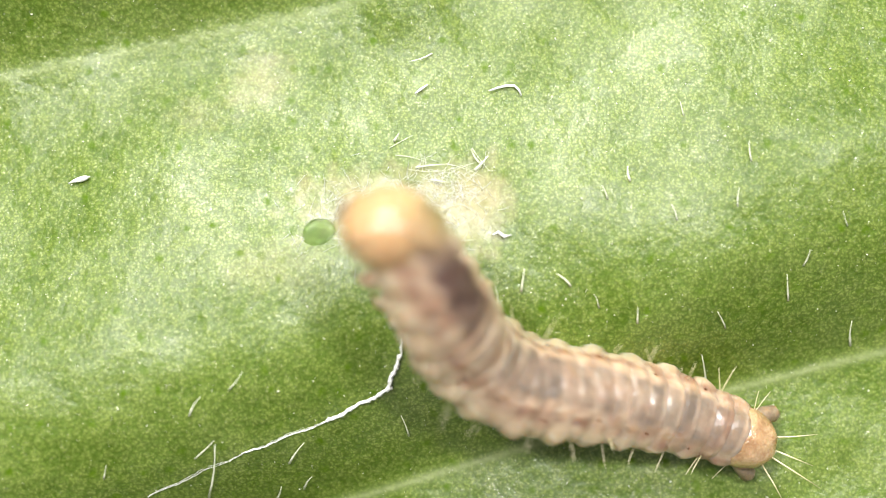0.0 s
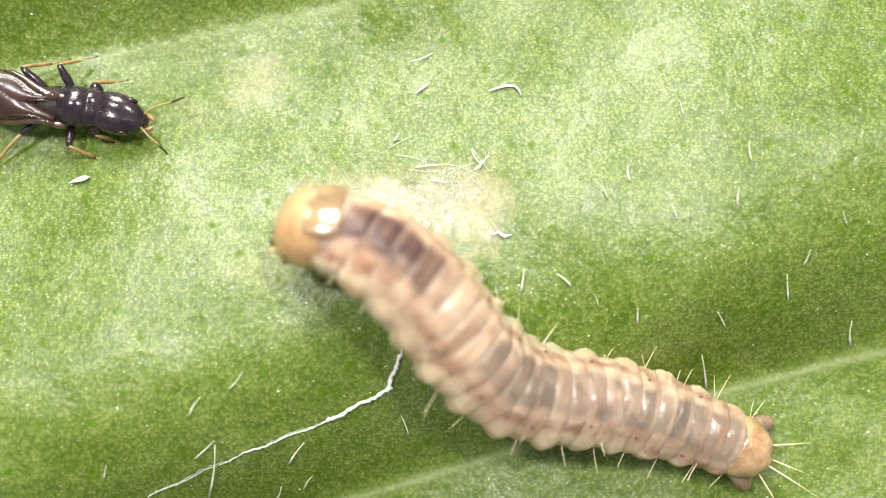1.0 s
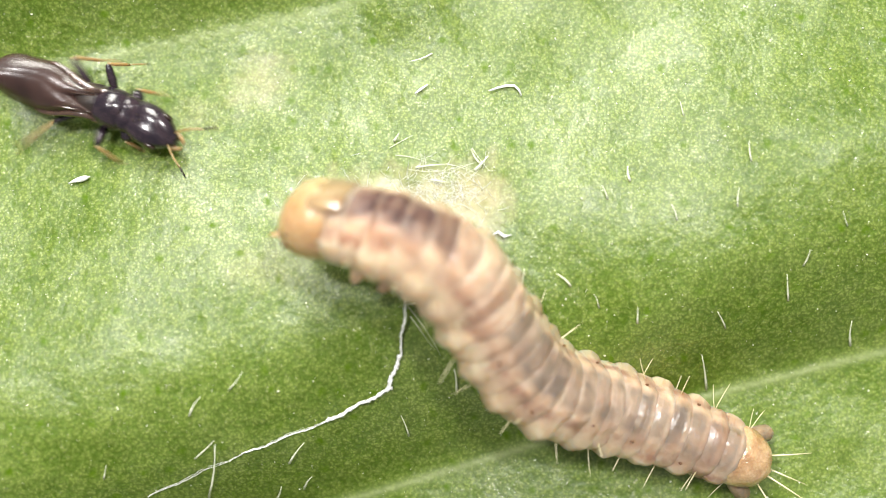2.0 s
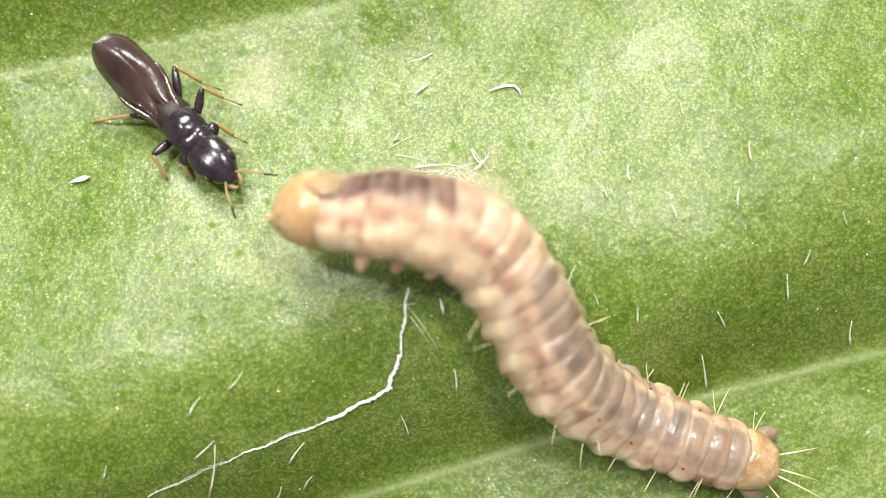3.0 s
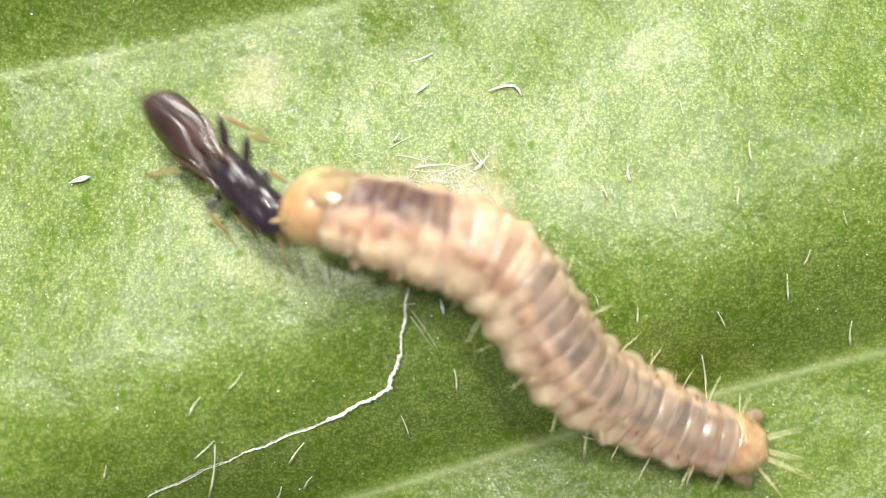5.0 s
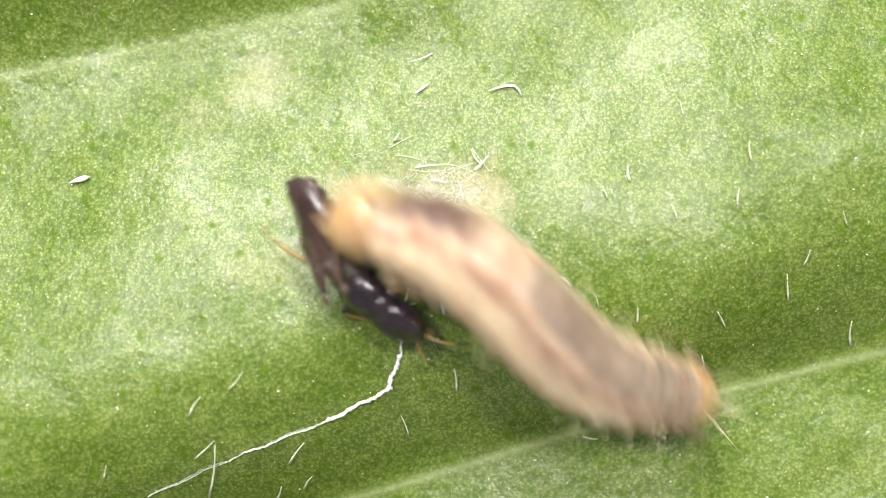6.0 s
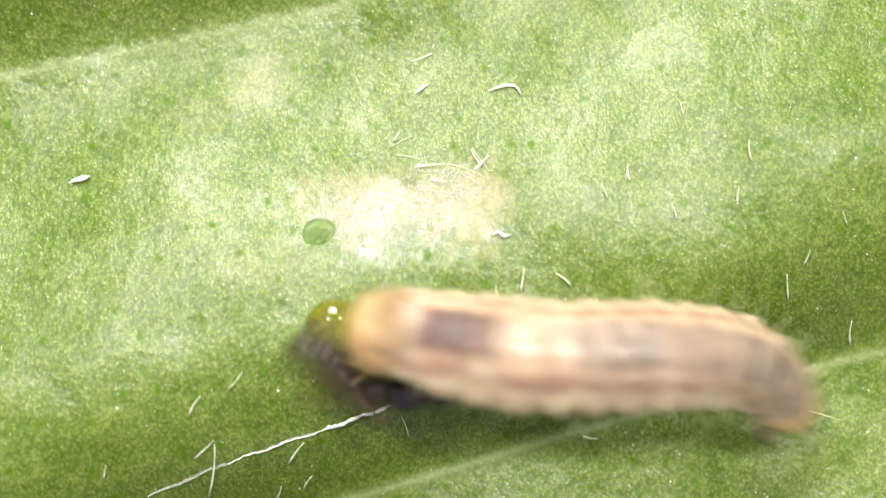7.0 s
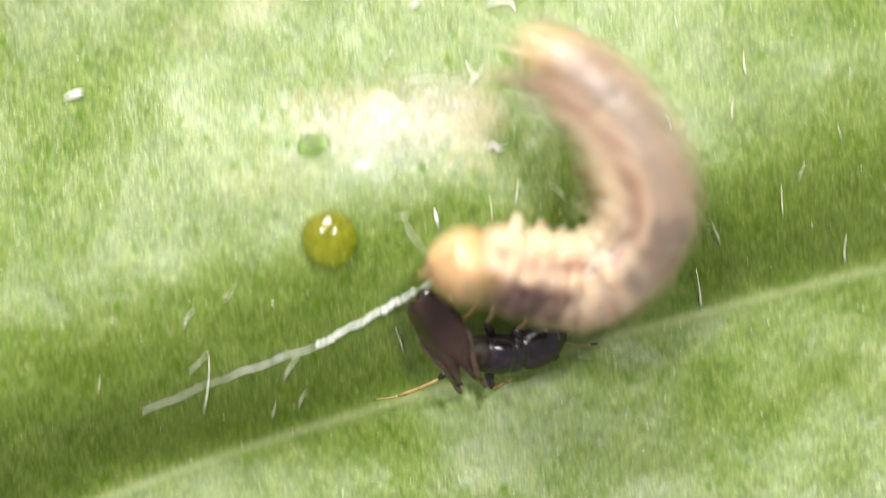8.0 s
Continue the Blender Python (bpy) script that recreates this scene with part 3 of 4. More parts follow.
def build_head():
    bm = bmesh.new()
    st = [(-0.42, 0.30, 0.30, 0), (-0.36, 0.44, 0.42, 0), (-0.22, 0.53, 0.50, 0), (-0.02, 0.55, 0.51, -0.01), (0.16, 0.51, 0.47, -0.03),
          (0.30, 0.42, 0.38, -0.07), (0.40, 0.29, 0.26, -0.12), (0.46, 0.14, 0.13, -0.16)]

    def lobes(a, k):
        return 1 - 0.07 * math.exp(-((a - math.pi / 2) / 0.22) ** 2)     # the seam between the two halves

    lathe(bm, st, 32, lobes)
    ob = part("head", bm, AMBER, caterpillar, "glossy amber head capsule")
    for side in (1, -1):
        bm = bmesh.new()
        tube(bm, [(0.36, side * 0.13, -0.18), (0.48, side * 0.12, -0.22), (0.55, side * 0.05, -0.24)], [0.07, 0.055, 0.02], 8)
        part("mandible", bm, BROWN, ob, "dark brown mandible")
        bm = bmesh.new()
        tube(bm, [(0.30, side * 0.25, -0.12), (0.42, side * 0.31, -0.14), (0.50, side * 0.33, -0.15)], [0.05, 0.035, 0.012], 8)
        part("antenna", bm, AMBER, ob)
        for k in range(3):
            bm = bmesh.new()
            bmesh.ops.create_uvsphere(bm, u_segments=10, v_segments=7, radius=0.035)
            a = radians(-18 + 20 * k)
            part("eye", bm, BROWN, ob, "tiny dark bead of an eye", mm_pose(Matrix.Translation((0.24 - 0.04 * k, side * 0.475 * math.cos(a), -0.05 + 0.45 * math.sin(a)))))
    bm = bmesh.new()
    rows = []
    for k in range(15):
        x = -0.06 - 0.033 * k
        wide = 0.44 - 0.0015 * (k - 7) ** 2
        rows.append([bm.verts.new((x, wide * (j / 16 - 1), 0.525 * (1 - (wide * abs(j / 16 - 1) / 0.56) ** 2.5) ** 0.4 - 0.058 + 0.017 * math.sin(math.pi * k / 14))) for j in range(33)])
    for r1, r2 in zip(rows, rows[1:]):
        for j in range(32):
            bm.faces.new((r1[j], r1[j + 1], r2[j + 1], r2[j]))
    part("neck_shield", bm, SHIELD, ob, "glossy brown shield behind the head").modifiers.new("thickness", "SOLIDIFY").thickness = 0.014 * MM
    return ob


head = build_head()


def build_tail():
    bm = bmesh.new()
    st = []
    for k in range(10):
        a = math.pi / 2 * k / 9.4
        st.append((-0.55 * math.sin(a) + 0.12, 0.43 * math.cos(a) ** 0.8, 0.38 * math.cos(a) ** 0.8, -0.02))
    st = [(0.34, 0.26, 0.22, -0.02), (0.24, 0.37, 0.32, -0.02)] + st
    lathe(bm, st, 36)
    for v in bm.verts:
        v.co *= 1 + 0.05 * noise.noise(v.co * 6) + 0.025 * noise.noise(v.co * 15)
    ob = part("tail_segment", bm, TAILSKIN, caterpillar, "ochre shield at the tail end")
    for y, z, l in ((0.10, 0.05, 0.9), (-0.18, 0.0, 0.6), (0.26, -0.05, 0.55), (0.0, -0.1, 0.75)):
        bm = bmesh.new()
        tube(bm, [(-0.3, y * 0.8, z), (-0.3 - 0.5 * l, y * 1.6, z + 0.05), (-0.3 - l, y * 2.4, z)], [0.012, 0.010, 0.003], 5)
        part("seta", bm, SETA, ob)
    for side in (1, -1):
        bm = bmesh.new()
        tube(bm, [(0.02, side * 0.24, -0.12), (-0.16, side * 0.38, -0.20), (-0.30, side * 0.46, -0.28), (-0.37, side * 0.48, -0.33)], [0.15, 0.13, 0.12, 0.06], 12)
        part("proleg", bm, HINDLEG, ob, "splayed grey-brown hind proleg")
    return ob


tail = build_tail()


# ---- the wasp ----
wasp = new("wasp")
tagged(wasp, "small glossy black wasp with smoky brown folded wings and amber legs", "wasp")


def build_wasp():
    made = {}
    # middle body: collar, back plate and rear block, each with its own sculpture
    bm = bmesh.new()
    st = [(0.22, 0.22, 0.19, 0), (0.26, 0.268, 0.225, 0.0), (0.32, 0.278, 0.23, 0.0), (0.40, 0.265, 0.212, -0.01), (0.48, 0.225, 0.175, -0.03), (0.56, 0.14, 0.11, -0.05)]
    lathe(bm, st, 32, lambda a, k: (abs(math.cos(a)) ** 2.5 + abs(math.sin(a)) ** 2.5) ** (-1 / 2.5) - 0.06 * math.exp(-((a - math.pi / 2) / 0.25) ** 2) - 0.03)
    made["collar"] = part("collar", bm, BLACK, wasp)
    bm = bmesh.new()
    st = [(-0.15, 0.235, 0.20, 0), (-0.11, 0.268, 0.225, 0.0), (-0.05, 0.276, 0.235, 0.01), (0.02, 0.285, 0.25, 0.018), (0.10, 0.292, 0.262, 0.022), (0.18, 0.288, 0.25, 0.015),
          (0.24, 0.275, 0.235, 0.005), (0.285, 0.25, 0.21, 0)]

    def plates(a, k):
        two = math.exp(-((abs(a - math.pi / 2) - 0.42) / 0.10) ** 2)          # a furrow along each side of the back
        return 1 - 0.05 * two

    lathe(bm, st, 36, plates)
    made["thorax"] = part("thorax", bm, BLACK, wasp)
    bm = bmesh.new()
    st = [(-0.55, 0.06, 0.06, -0.03), (-0.51, 0.13, 0.11, -0.02), (-0.46, 0.19, 0.165, 0), (-0.36, 0.232, 0.20, 0.005), (-0.24, 0.256, 0.215, 0.005), (-0.15, 0.265, 0.22, 0.0), (-0.08, 0.25, 0.205, 0)]
    lathe(bm, st, 36, lambda a, k: 1 + 0.02 * math.sin(9 * a + k))
    made["rear"] = part("rear_block", bm, DUSTY, wasp, "dull brown-black rear of the thorax")
    # head: long and low, cheeks widest near the front, jaws forward
    bm = bmesh.new()
    st = [(-0.06, 0.17, 0.13, 0), (-0.02, 0.245, 0.165, 0), (0.05, 0.28, 0.19, 0), (0.16, 0.298, 0.21, 0), (0.30, 0.298, 0.205, -0.005), (0.40, 0.272, 0.19, -0.012),
          (0.50, 0.215, 0.16, -0.022), (0.58, 0.155, 0.125, -0.035), (0.65, 0.10, 0.085, -0.045), (0.69, 0.05, 0.05, -0.05)]
    lathe(bm, st, 36, lambda a, k: (abs(math.cos(a)) ** 2.7 + abs(math.sin(a)) ** 2.7) ** (-1 / 2.7) - 0.06 * math.exp(-((a - math.pi / 2) / 0.16) ** 2) - 0.03)
    h = made["head"] = part("head", bm, BLACK, wasp)
    for side in (1, -1):
        bm = bmesh.new()
        bmesh.ops.create_uvsphere(bm, u_segments=16, v_segments=10, radius=0.085)
        for v in bm.verts:
            v.co.y *= 0.5
            v.co.x *= 1.2
        part("eye", bm, GASTER, h, "dark oval eye", mm_pose(Matrix.Translation((0.40, side * 0.232, 0.03))))
        bm = bmesh.new()
        tube(bm, [(0.58, side * 0.09, -0.07), (0.68, side * 0.09, -0.10), (0.74, side * 0.055, -0.11), (0.76, side * 0.01, -0.115)], [0.045, 0.04, 0.028, 0.010], 8)
        part("jaw", bm, LEGAMBER, h, "reddish amber jaw")
        # feeler: long base joint, then a bent chain of short beads
        out = 1.0 if side > 0 else 0.72
        chain = smooth([(0.60, side * 0.07, -0.02), (0.70, side * 0.17 * out, 0.05), (0.83, side * 0.27 * out, 0.07), (0.97, side * 0.36 * out, 0.04), (1.10, side * 0.48 * out, -0.03)], 15)
        bm = bmesh.new()
        tube(bm, chain[:11], [0.022, 0.018] + [0.017 if k % 2 else 0.0135 for k in range(9)], 8)
        feeler = part("antenna", bm, LEGAMBER, h, "slender beaded amber antenna")
        bm = bmesh.new()
        tube(bm, chain[10:], [0.0135, 0.016, 0.0125, 0.014, 0.006], 8)
        part("tip", bm, DUSTY, feeler, "dark antenna tip")
    for place in ((0.16, 0.0), (0.10, 0.045), (0.10, -0.045)):
        bm = bmesh.new()
        bmesh.ops.create_uvsphere(bm, u_segments=8, v_segments=6, radius=0.018)
        part("ocellus", bm, GASTER, h, "tiny bead-like eye on the crown", mm_pose(Matrix.Translation((place[0], place[1], 0.195))))
    # gaster: spindle of overlapping plates
    bm = bmesh.new()
    st = [(0.02, 0.04, 0.04, -0.02), (-0.08, 0.10, 0.09, 0), (-0.2, 0.20, 0.17, 0.01)]
    for k in range(5):
        x = -0.34 - 0.165 * k
        w = (0.255, 0.275, 0.26, 0.21, 0.13)[k]
        st += [(x + 0.08, w, w * 0.8, 0), (x - 0.06, w * 1.02, w * 0.82, 0), (x - 0.09, w * 0.955, w * 0.76, 0)]
    st += [(-1.12, 0.06, 0.05, 0), (-1.14, 0.012, 0.012, 0)]
    lathe(bm, st, 24)
    made["gaster"] = part("gaster", bm, GASTER, wasp, "brown-black pointed hind body")
    # folded wings, one over the other
    for side, up in ((1, 0.24), (-1, 0.262)):
        bm = bmesh.new()
        rows = []

        def outline(t):
            half = (0.055 + 0.245 * math.sin(math.pi / 2 * min(1, max(0.0, t - 0.04) / 0.50)) ** 2.0) * (1 if t < 0.76 else math.sqrt(max(0.0, 1 - ((t - 0.76) / 0.242) ** 2)))
            return 0.36 - 1.52 * t, side * (0.022 + 0.12 * (1 - t) ** 1.6), max(half, 0.012)

        for k in range(26):
            t = math.sin(math.pi / 2 * k / 25)
            x, mid, half = outline(t)
            row = []
            for j in range(11):
                y = -1 + j / 5
                z = up - 0.17 * y * y * half / 0.3 + 0.016 * math.sin(9 * t + 3 * y) - 0.03 * (1 - t) ** 3 + 0.03 * t
                row.append(bm.verts.new((x, mid + half * y, z)))
            rows.append(row)
        for r1, r2 in zip(rows, rows[1:]):
            for j in range(10):
                bm.faces.new((r1[j], r1[j + 1], r2[j + 1], r2[j]))
        wing = made["wing%d" % side] = part("wing", bm, WING, wasp, "smoky brown folded wing with a shiny front edge")
        wing.modifiers.new("thickness", "SOLIDIFY").thickness = 0.006 * MM

        def vein(name, stops, radii, label):
            pts = []
            for t, y in stops:
                x, mid, half = outline(t)
                z = up - 0.17 * y * y * half / 0.3 + 0.016 * math.sin(9 * t + 3 * y) - 0.03 * (1 - t) ** 3 + 0.03 * t
                pts.append((x, mid + half * y, z + 0.008))
            b2 = bmesh.new()
            tube(b2, pts, radii, 8)
            part(name, b2, VEIN, wing, label)

        vein("wing_vein", [(0.0, side * 0.9), (0.10, side * 0.95), (0.22, side * 0.97), (0.36, side * 0.98), (0.48, side * 0.98), (0.56, side * 0.97)],
             [0.038, 0.056, 0.056, 0.046, 0.034, 0.010], "thick glossy front vein of the wing")
        vein("wing_vein", [(0.05, side * 0.4), (0.18, side * 0.35), (0.32, side * 0.42), (0.44, side * 0.6)], [0.014, 0.012, 0.010, 0.004], "slender glossy wing vein")
        vein("wing_vein", [(0.04, side * -0.2), (0.16, side * -0.3), (0.30, side * -0.2)], [0.012, 0.010, 0.004], "slender glossy wing vein")
        bm = bmesh.new()
        bmesh.ops.create_uvsphere(bm, u_segments=12, v_segments=8, radius=0.05)
        for v in bm.verts:
            v.co.x *= 2.6
            v.co.z *= 0.7
        part("wing_root", bm, VEIN, wing, "glossy brown knob at the wing root", mm_pose(Matrix.Translation((0.40, side * 0.195, up - 0.06))))
    return made


def build_leg(hip, knee, ankle, tip, thick):
    """A leg with its origin at the hip; points in the thorax's space."""
    hip, knee, ankle, tip = (Vector(p) for p in (hip, knee, ankle, tip))
    k, a, e = knee - hip, ankle - hip, tip - hip
    bm = bmesh.new()
    tube(bm, [(0, 0, 0), k * 0.2, k * 0.5, k * 0.85, k], [thick * 0.5, thick * 0.85, thick, thick * 0.75, thick * 0.4], 10)
    leg = part("leg", bm, BLACK, wasp, "leg with swollen black thigh", mm_pose(Matrix.Translation(hip)))
    bm = bmesh.new()
    bow = Vector((0, 0, 0.025))
    tube(bm, [k, k.lerp(a, 0.15) + bow * 0.6, k.lerp(a, 0.5) + bow, k.lerp(a, 0.85) + bow * 0.5, a], [0.022, 0.024, 0.027, 0.026, 0.018], 8)
    part("shin", bm, LEGAMBER, leg, "amber shin")
    bm = bmesh.new()
    steps = [a.lerp(e, q / 8) + Vector((0, 0, 0.02 * math.sin(math.pi * q / 8))) for q in range(9)]
    tube(bm, steps, [0.014, 0.011, 0.0145, 0.010, 0.013, 0.009, 0.012, 0.009, 0.011], 8)
    foot = part("foot", bm, LEGAMBER, leg, "thin jointed amber foot")
    bm = bmesh.new()
    way = (e - a).normalized()
    tube(bm, [e, e + way * 0.03 + Vector((0, 0, 0.006)), e + way * 0.055 - Vector((0, 0, 0.012))], [0.012, 0.010, 0.004], 6)
    part("claw", bm, DUSTY, foot, "dark claw")
    return leg


wasp_parts = build_wasp()
wasp_legs = [
    build_leg((0.36, 0.16, -0.08), (0.28, 0.36, -0.05), (0.50, 0.42, -0.26), (0.62, 0.47, -0.36), 0.10),
    build_leg((0.36, -0.16, -0.08), (0.38, -0.36, -0.05), (0.58, -0.39, -0.26), (0.70, -0.44, -0.36), 0.10),
    build_leg((0.0, 0.20, -0.12), (-0.20, 0.55, 0.06), (0.0, 0.66, -0.18), (0.15, 0.76, -0.36), 0.066),
    build_leg((0.0, -0.20, -0.12), (0.06, -0.56, 0.06), (0.36, -0.66, -0.20), (0.56, -0.76, -0.36), 0.066),
    build_leg((-0.32, 0.15, -0.10), (-0.72, 0.46, 0.08), (-0.40, 0.58, -0.18), (-0.24, 0.68, -0.36), 0.066),
    build_leg((-0.36, -0.16, -0.10), (-0.66, -0.46, 0.0), (-1.06, -0.92, -0.18), (-1.28, -1.12, -0.34), 0.060),
]

# ---- the silk ----
silk = new("silk_thread")
tagged(silk, "white sticky silk thread drawn from the caterpillar across the leaf", "thread")
SILK_LENGTHS = (1.44, 1.33, 1.02, 0.57, 1.0)


def silk_piece(length, thick, seed):
    r = random.Random(seed)
    bm = bmesh.new()
    n = 26
    pts = [(length * k / (n - 1), r.uniform(-0.008, 0.008) + 0.012 * math.sin(k * 0.5 + seed) if 0 < k < n - 1 else 0, r.uniform(0, 0.015)) for k in range(n)]
    tube(bm, pts, [thick * r.uniform(0.55, 1.4) for _ in range(n)], 6)
    # loose strand beside it
    tube(bm, [(p[0], p[1] + 0.022 * math.sin(3.1 * k / n) + r.uniform(-0.006, 0.006), p[2]) for k, p in enumerate(pts)], [0.0025] * n, 4)
    return part("strand", bm, SILK, silk)


silk_pieces = [silk_piece(l, t, i) for i, (l, t) in enumerate(zip(SILK_LENGTHS, (0.0035, 0.008, 0.023, 0.027, 0.014)))]


# ---- what moves ----
def body_pose(place, forward, roll):
    """Forward along x, back up along z, leaning to the animal's right by roll degrees."""
    x = forward.normalized()
    up = Vector((0, 0, 1)) - x * x.z
    up = up.normalized() if up.length > 0.05 else Vector((0, 1, 0))
    left = up.cross(x)
    z = up * math.cos(radians(roll)) - left * math.sin(radians(roll))
    y = z.cross(x)
    m = Matrix((x, y, z)).transposed().to_4x4()
    m.translation = place
    return m


def motions():
    ring_rows = [[] for _ in range(RINGS)]
    head_rows, tail_rows, wasp_rows, silk_rows = [], [], [], [[] for _ in silk_pieces]
    gaster_rows, neck_rows = [], []
    home = Matrix.Translation(-HOME)

    def spine(t, rolls, *points, shift=(0, 0)):
        """The caterpillar's axis from mouth to tail: chart points and height over the leaf."""
        pts = [on_leaf(u + shift[0], v + shift[1], h) for u, v, h in points]
        n = 120
        line = smooth(pts, n)
        length = sum((b - a).length for a, b in zip(line, line[1:]))

        def along(mm):
            s = max(0.0, min(0.9999, mm / length)) * (n - 1)
            i = int(s)
            return line[i].lerp(line[i + 1], s - i)

        def direction(mm):
            return along(mm - 0.22) - along(mm + 0.22)

        def roll(mm):
            return rolls[0] + (rolls[1] - rolls[0]) * mm / length

        head_rows.append((t, mm_pose(home @ body_pose(along(0.42), along(0.02) - along(0.85), rolls[0] * 1.2))))
        first, last = 0.86, length - 0.42
        for i in range(RINGS):
            d = first + (last - first) * i / (RINGS - 1)
            ring_rows[i].append((t, mm_pose(home @ body_pose(along(d), direction(d), roll(d)))))
        tail_rows.append((t, mm_pose(home @ body_pose(along(length - 0.38), along(length - 0.7) - along(length - 0.02), rolls[1]))))

    def sting(t, roll, head_tip, neck, waist, end, shift=(0, 0)):
        """The wasp, by four points of its axis; at rest its folded wings lie a little tilted."""
        p = [on_leaf(u + shift[0], v + shift[1], h) for u, v, h in (head_tip, neck, waist, end)]
        root = body_pose((p[1] + p[2]) / 2, p[1] - p[2], roll)
        back = root.inverted()
        wasp_rows.append((t, mm_pose(root)))
        mid = root.translation
        ahead = (p[1] - p[2]).normalized()
        neck_rows.append((t, mm_pose(back @ body_pose(mid + ahead * 0.43, p[0] - p[1], roll))))
        gaster_rows.append((t, mm_pose(back @ body_pose(mid - ahead * 0.47, p[2] - p[3], roll + (13 if roll < 10 else 0)))))

    def thread(t, *points):
        p = [on_leaf(u, v, h) for u, v, h in points]
        for rows, a, b in zip(silk_rows, p, p[1:]):
            rows.append((t, mm_pose(body_pose(a, b - a, 0))))

    E = 0.52
    spine(0.0, (50, 0), (630, 365, 2.6), (712, 425, 2.3), (775, 530, 1.5), (835, 622, 0.7), (920, 680, E), (1080, 705, E), (1220, 738, E), (1365, 795, 0.42))
    spine(0.1, (40, 0), (570, 390, 1.5), (670, 430, 1.35), (760, 530, 1.0), (835, 622, 0.65), (920, 680, E), (1080, 706, E), (1220, 740, E), (1365, 797, 0.42))
    spine(0.2, (25, 5), (505, 428, 1.1), (600, 428, 1.1), (690, 462, 1.0), (770, 540, 0.8), (832, 622, 0.6), (920, 682, E), (1080, 708, E), (1220, 742, E), (1362, 800, 0.42))
    spine(0.5, (30, 5), (497, 425, 1.0), (590, 415, 1.05), (682, 450, 0.95), (770, 535, 0.75), (835, 625, 0.6), (925, 685, E), (1080, 710, E), (1220, 745, E), (1358, 800, 0.42))
    spine(1.0, (32, 5), (490, 405, 0.95), (580, 405, 1.0), (680, 452, 0.95), (770, 540, 0.75), (835, 625, 0.6), (925, 690, E), (1080, 714, E), (1220, 755, E), (1358, 810, 0.42))
    spine(1.5, (36, 5), (494, 415, 1.1), (590, 420, 1.2), (690, 452, 1.1), (780, 530, 0.85), (850, 620, 0.6), (935, 690, E), (1080, 722, E), (1220, 770, E), (1355, 828, 0.42))
    spine(1.7, (48, 5), (505, 388, 1.1), (600, 395, 1.2), (700, 420, 1.2), (800, 485, 0.95), (865, 590, 0.6), (945, 680, E), (1080, 722, E), (1220, 770, E), (1355, 828, 0.42))
    spine(2.3, (50, 5), (502, 378, 1.1), (600, 392, 1.2), (705, 424, 1.2), (810, 482, 0.95), (880, 585, 0.6), (960, 680, E), (1085, 725, E), (1225, 775, E), (1358, 828, 0.42))
    spine(2.8, (52, 6), (497, 370, 1.1), (600, 388, 1.2), (700, 425, 1.2), (805, 478, 0.95), (885, 580, 0.6), (965, 680, E), (1090, 727, E), (1230, 777, E), (1362, 828, 0.42))
    spine(3.0, (58, 8), (498, 355, 1.1), (600, 375, 1.2), (720, 382, 1.2), (850, 425, 0.95), (932, 535, 0.6), (992, 650, E), (1100, 732, E), (1230, 785, E), (1372, 828, 0.42))
    spine(3.2, (58, 8), (500, 370, 1.1), (600, 380, 1.2), (720, 395, 1.2), (850, 440, 0.95), (932, 545, 0.6), (992, 655, E), (1100, 734, E), (1230, 786, E), (1368, 830, 0.42))
    spine(3.4, (52, 8), (496, 385, 1.1), (592, 396, 1.2), (715, 425, 1.2), (845, 470, 0.95), (920, 570, 0.6), (985, 672, E), (1100, 740, E), (1230, 790, E), (1368, 832, 0.42))
    spine(3.6, (52, 8), (494, 380, 1.1), (592, 396, 1.2), (715, 420, 1.2), (845, 465, 0.95), (920, 570, 0.6), (985, 672, E), (1100, 740, E), (1230, 790, E), (1368, 832, 0.42))
    spine(3.8, (60, 8), (496, 368, 1.1), (592, 380, 1.2), (720, 390, 1.2), (850, 428, 0.95), (924, 538, 0.6), (982, 660, E), (1092, 738, E), (1222, 795, E), (1362, 835, 0.42))
    spine(4.0, (60, 8), (496, 368, 1.1), (592, 380, 1.2), (720, 392, 1.2), (850, 430, 0.95), (924, 540, 0.6), (982, 660, E), (1092, 738, E), (1222, 795, E), (1362, 835, 0.42))
    spine(4.5, (60, 8), (498, 370, 1.1), (592, 376, 1.2), (720, 392, 1.2), (850, 432, 0.95), (924, 542, 0.6), (982, 660, E), (1092, 742, E), (1222, 802, E), (1360, 838, 0.42))
    spine(4.7, (58, 8), (496, 370, 1.1), (592, 386, 1.2), (720, 406, 1.2), (850, 440, 0.95), (926, 545, 0.6), (982, 660, E), (1092, 744, E), (1222, 802, E), (1360, 838, 0.42))
    spine(5.2, (40, 8), (530, 340, 1.0), (620, 360, 1.1), (745, 410, 1.05), (870, 455, 0.9), (965, 545, 0.7), (1050, 630, 0.6), (1150, 680, 0.6), (1240, 720, 0.6), (1345, 745, 0.5))
    spine(5.8, (55, 10), (600, 320, 1.0), (675, 345, 1.1), (780, 420, 1.1), (900, 480, 1.0), (1030, 540, 0.9), (1150, 590, 0.8), (1240, 615, 0.8), (1325, 640, 0.7))
    spine(5.9, (60, 10), (592, 375, 1.0), (680, 398, 1.1), (790, 440, 1.1), (890, 510, 1.0), (970, 590, 0.9), (1060, 660, 0.8), (1160, 690, 0.8), (1260, 705, 0.7))
    spine(5.967, (60, 10), (592, 375, 1.0), (680, 398, 1.1), (790, 440, 1.1), (890, 510, 1.0), (970, 590, 0.9), (1060, 660, 0.8), (1160, 690, 0.8), (1260, 705, 0.7), shift=(-16, -22))
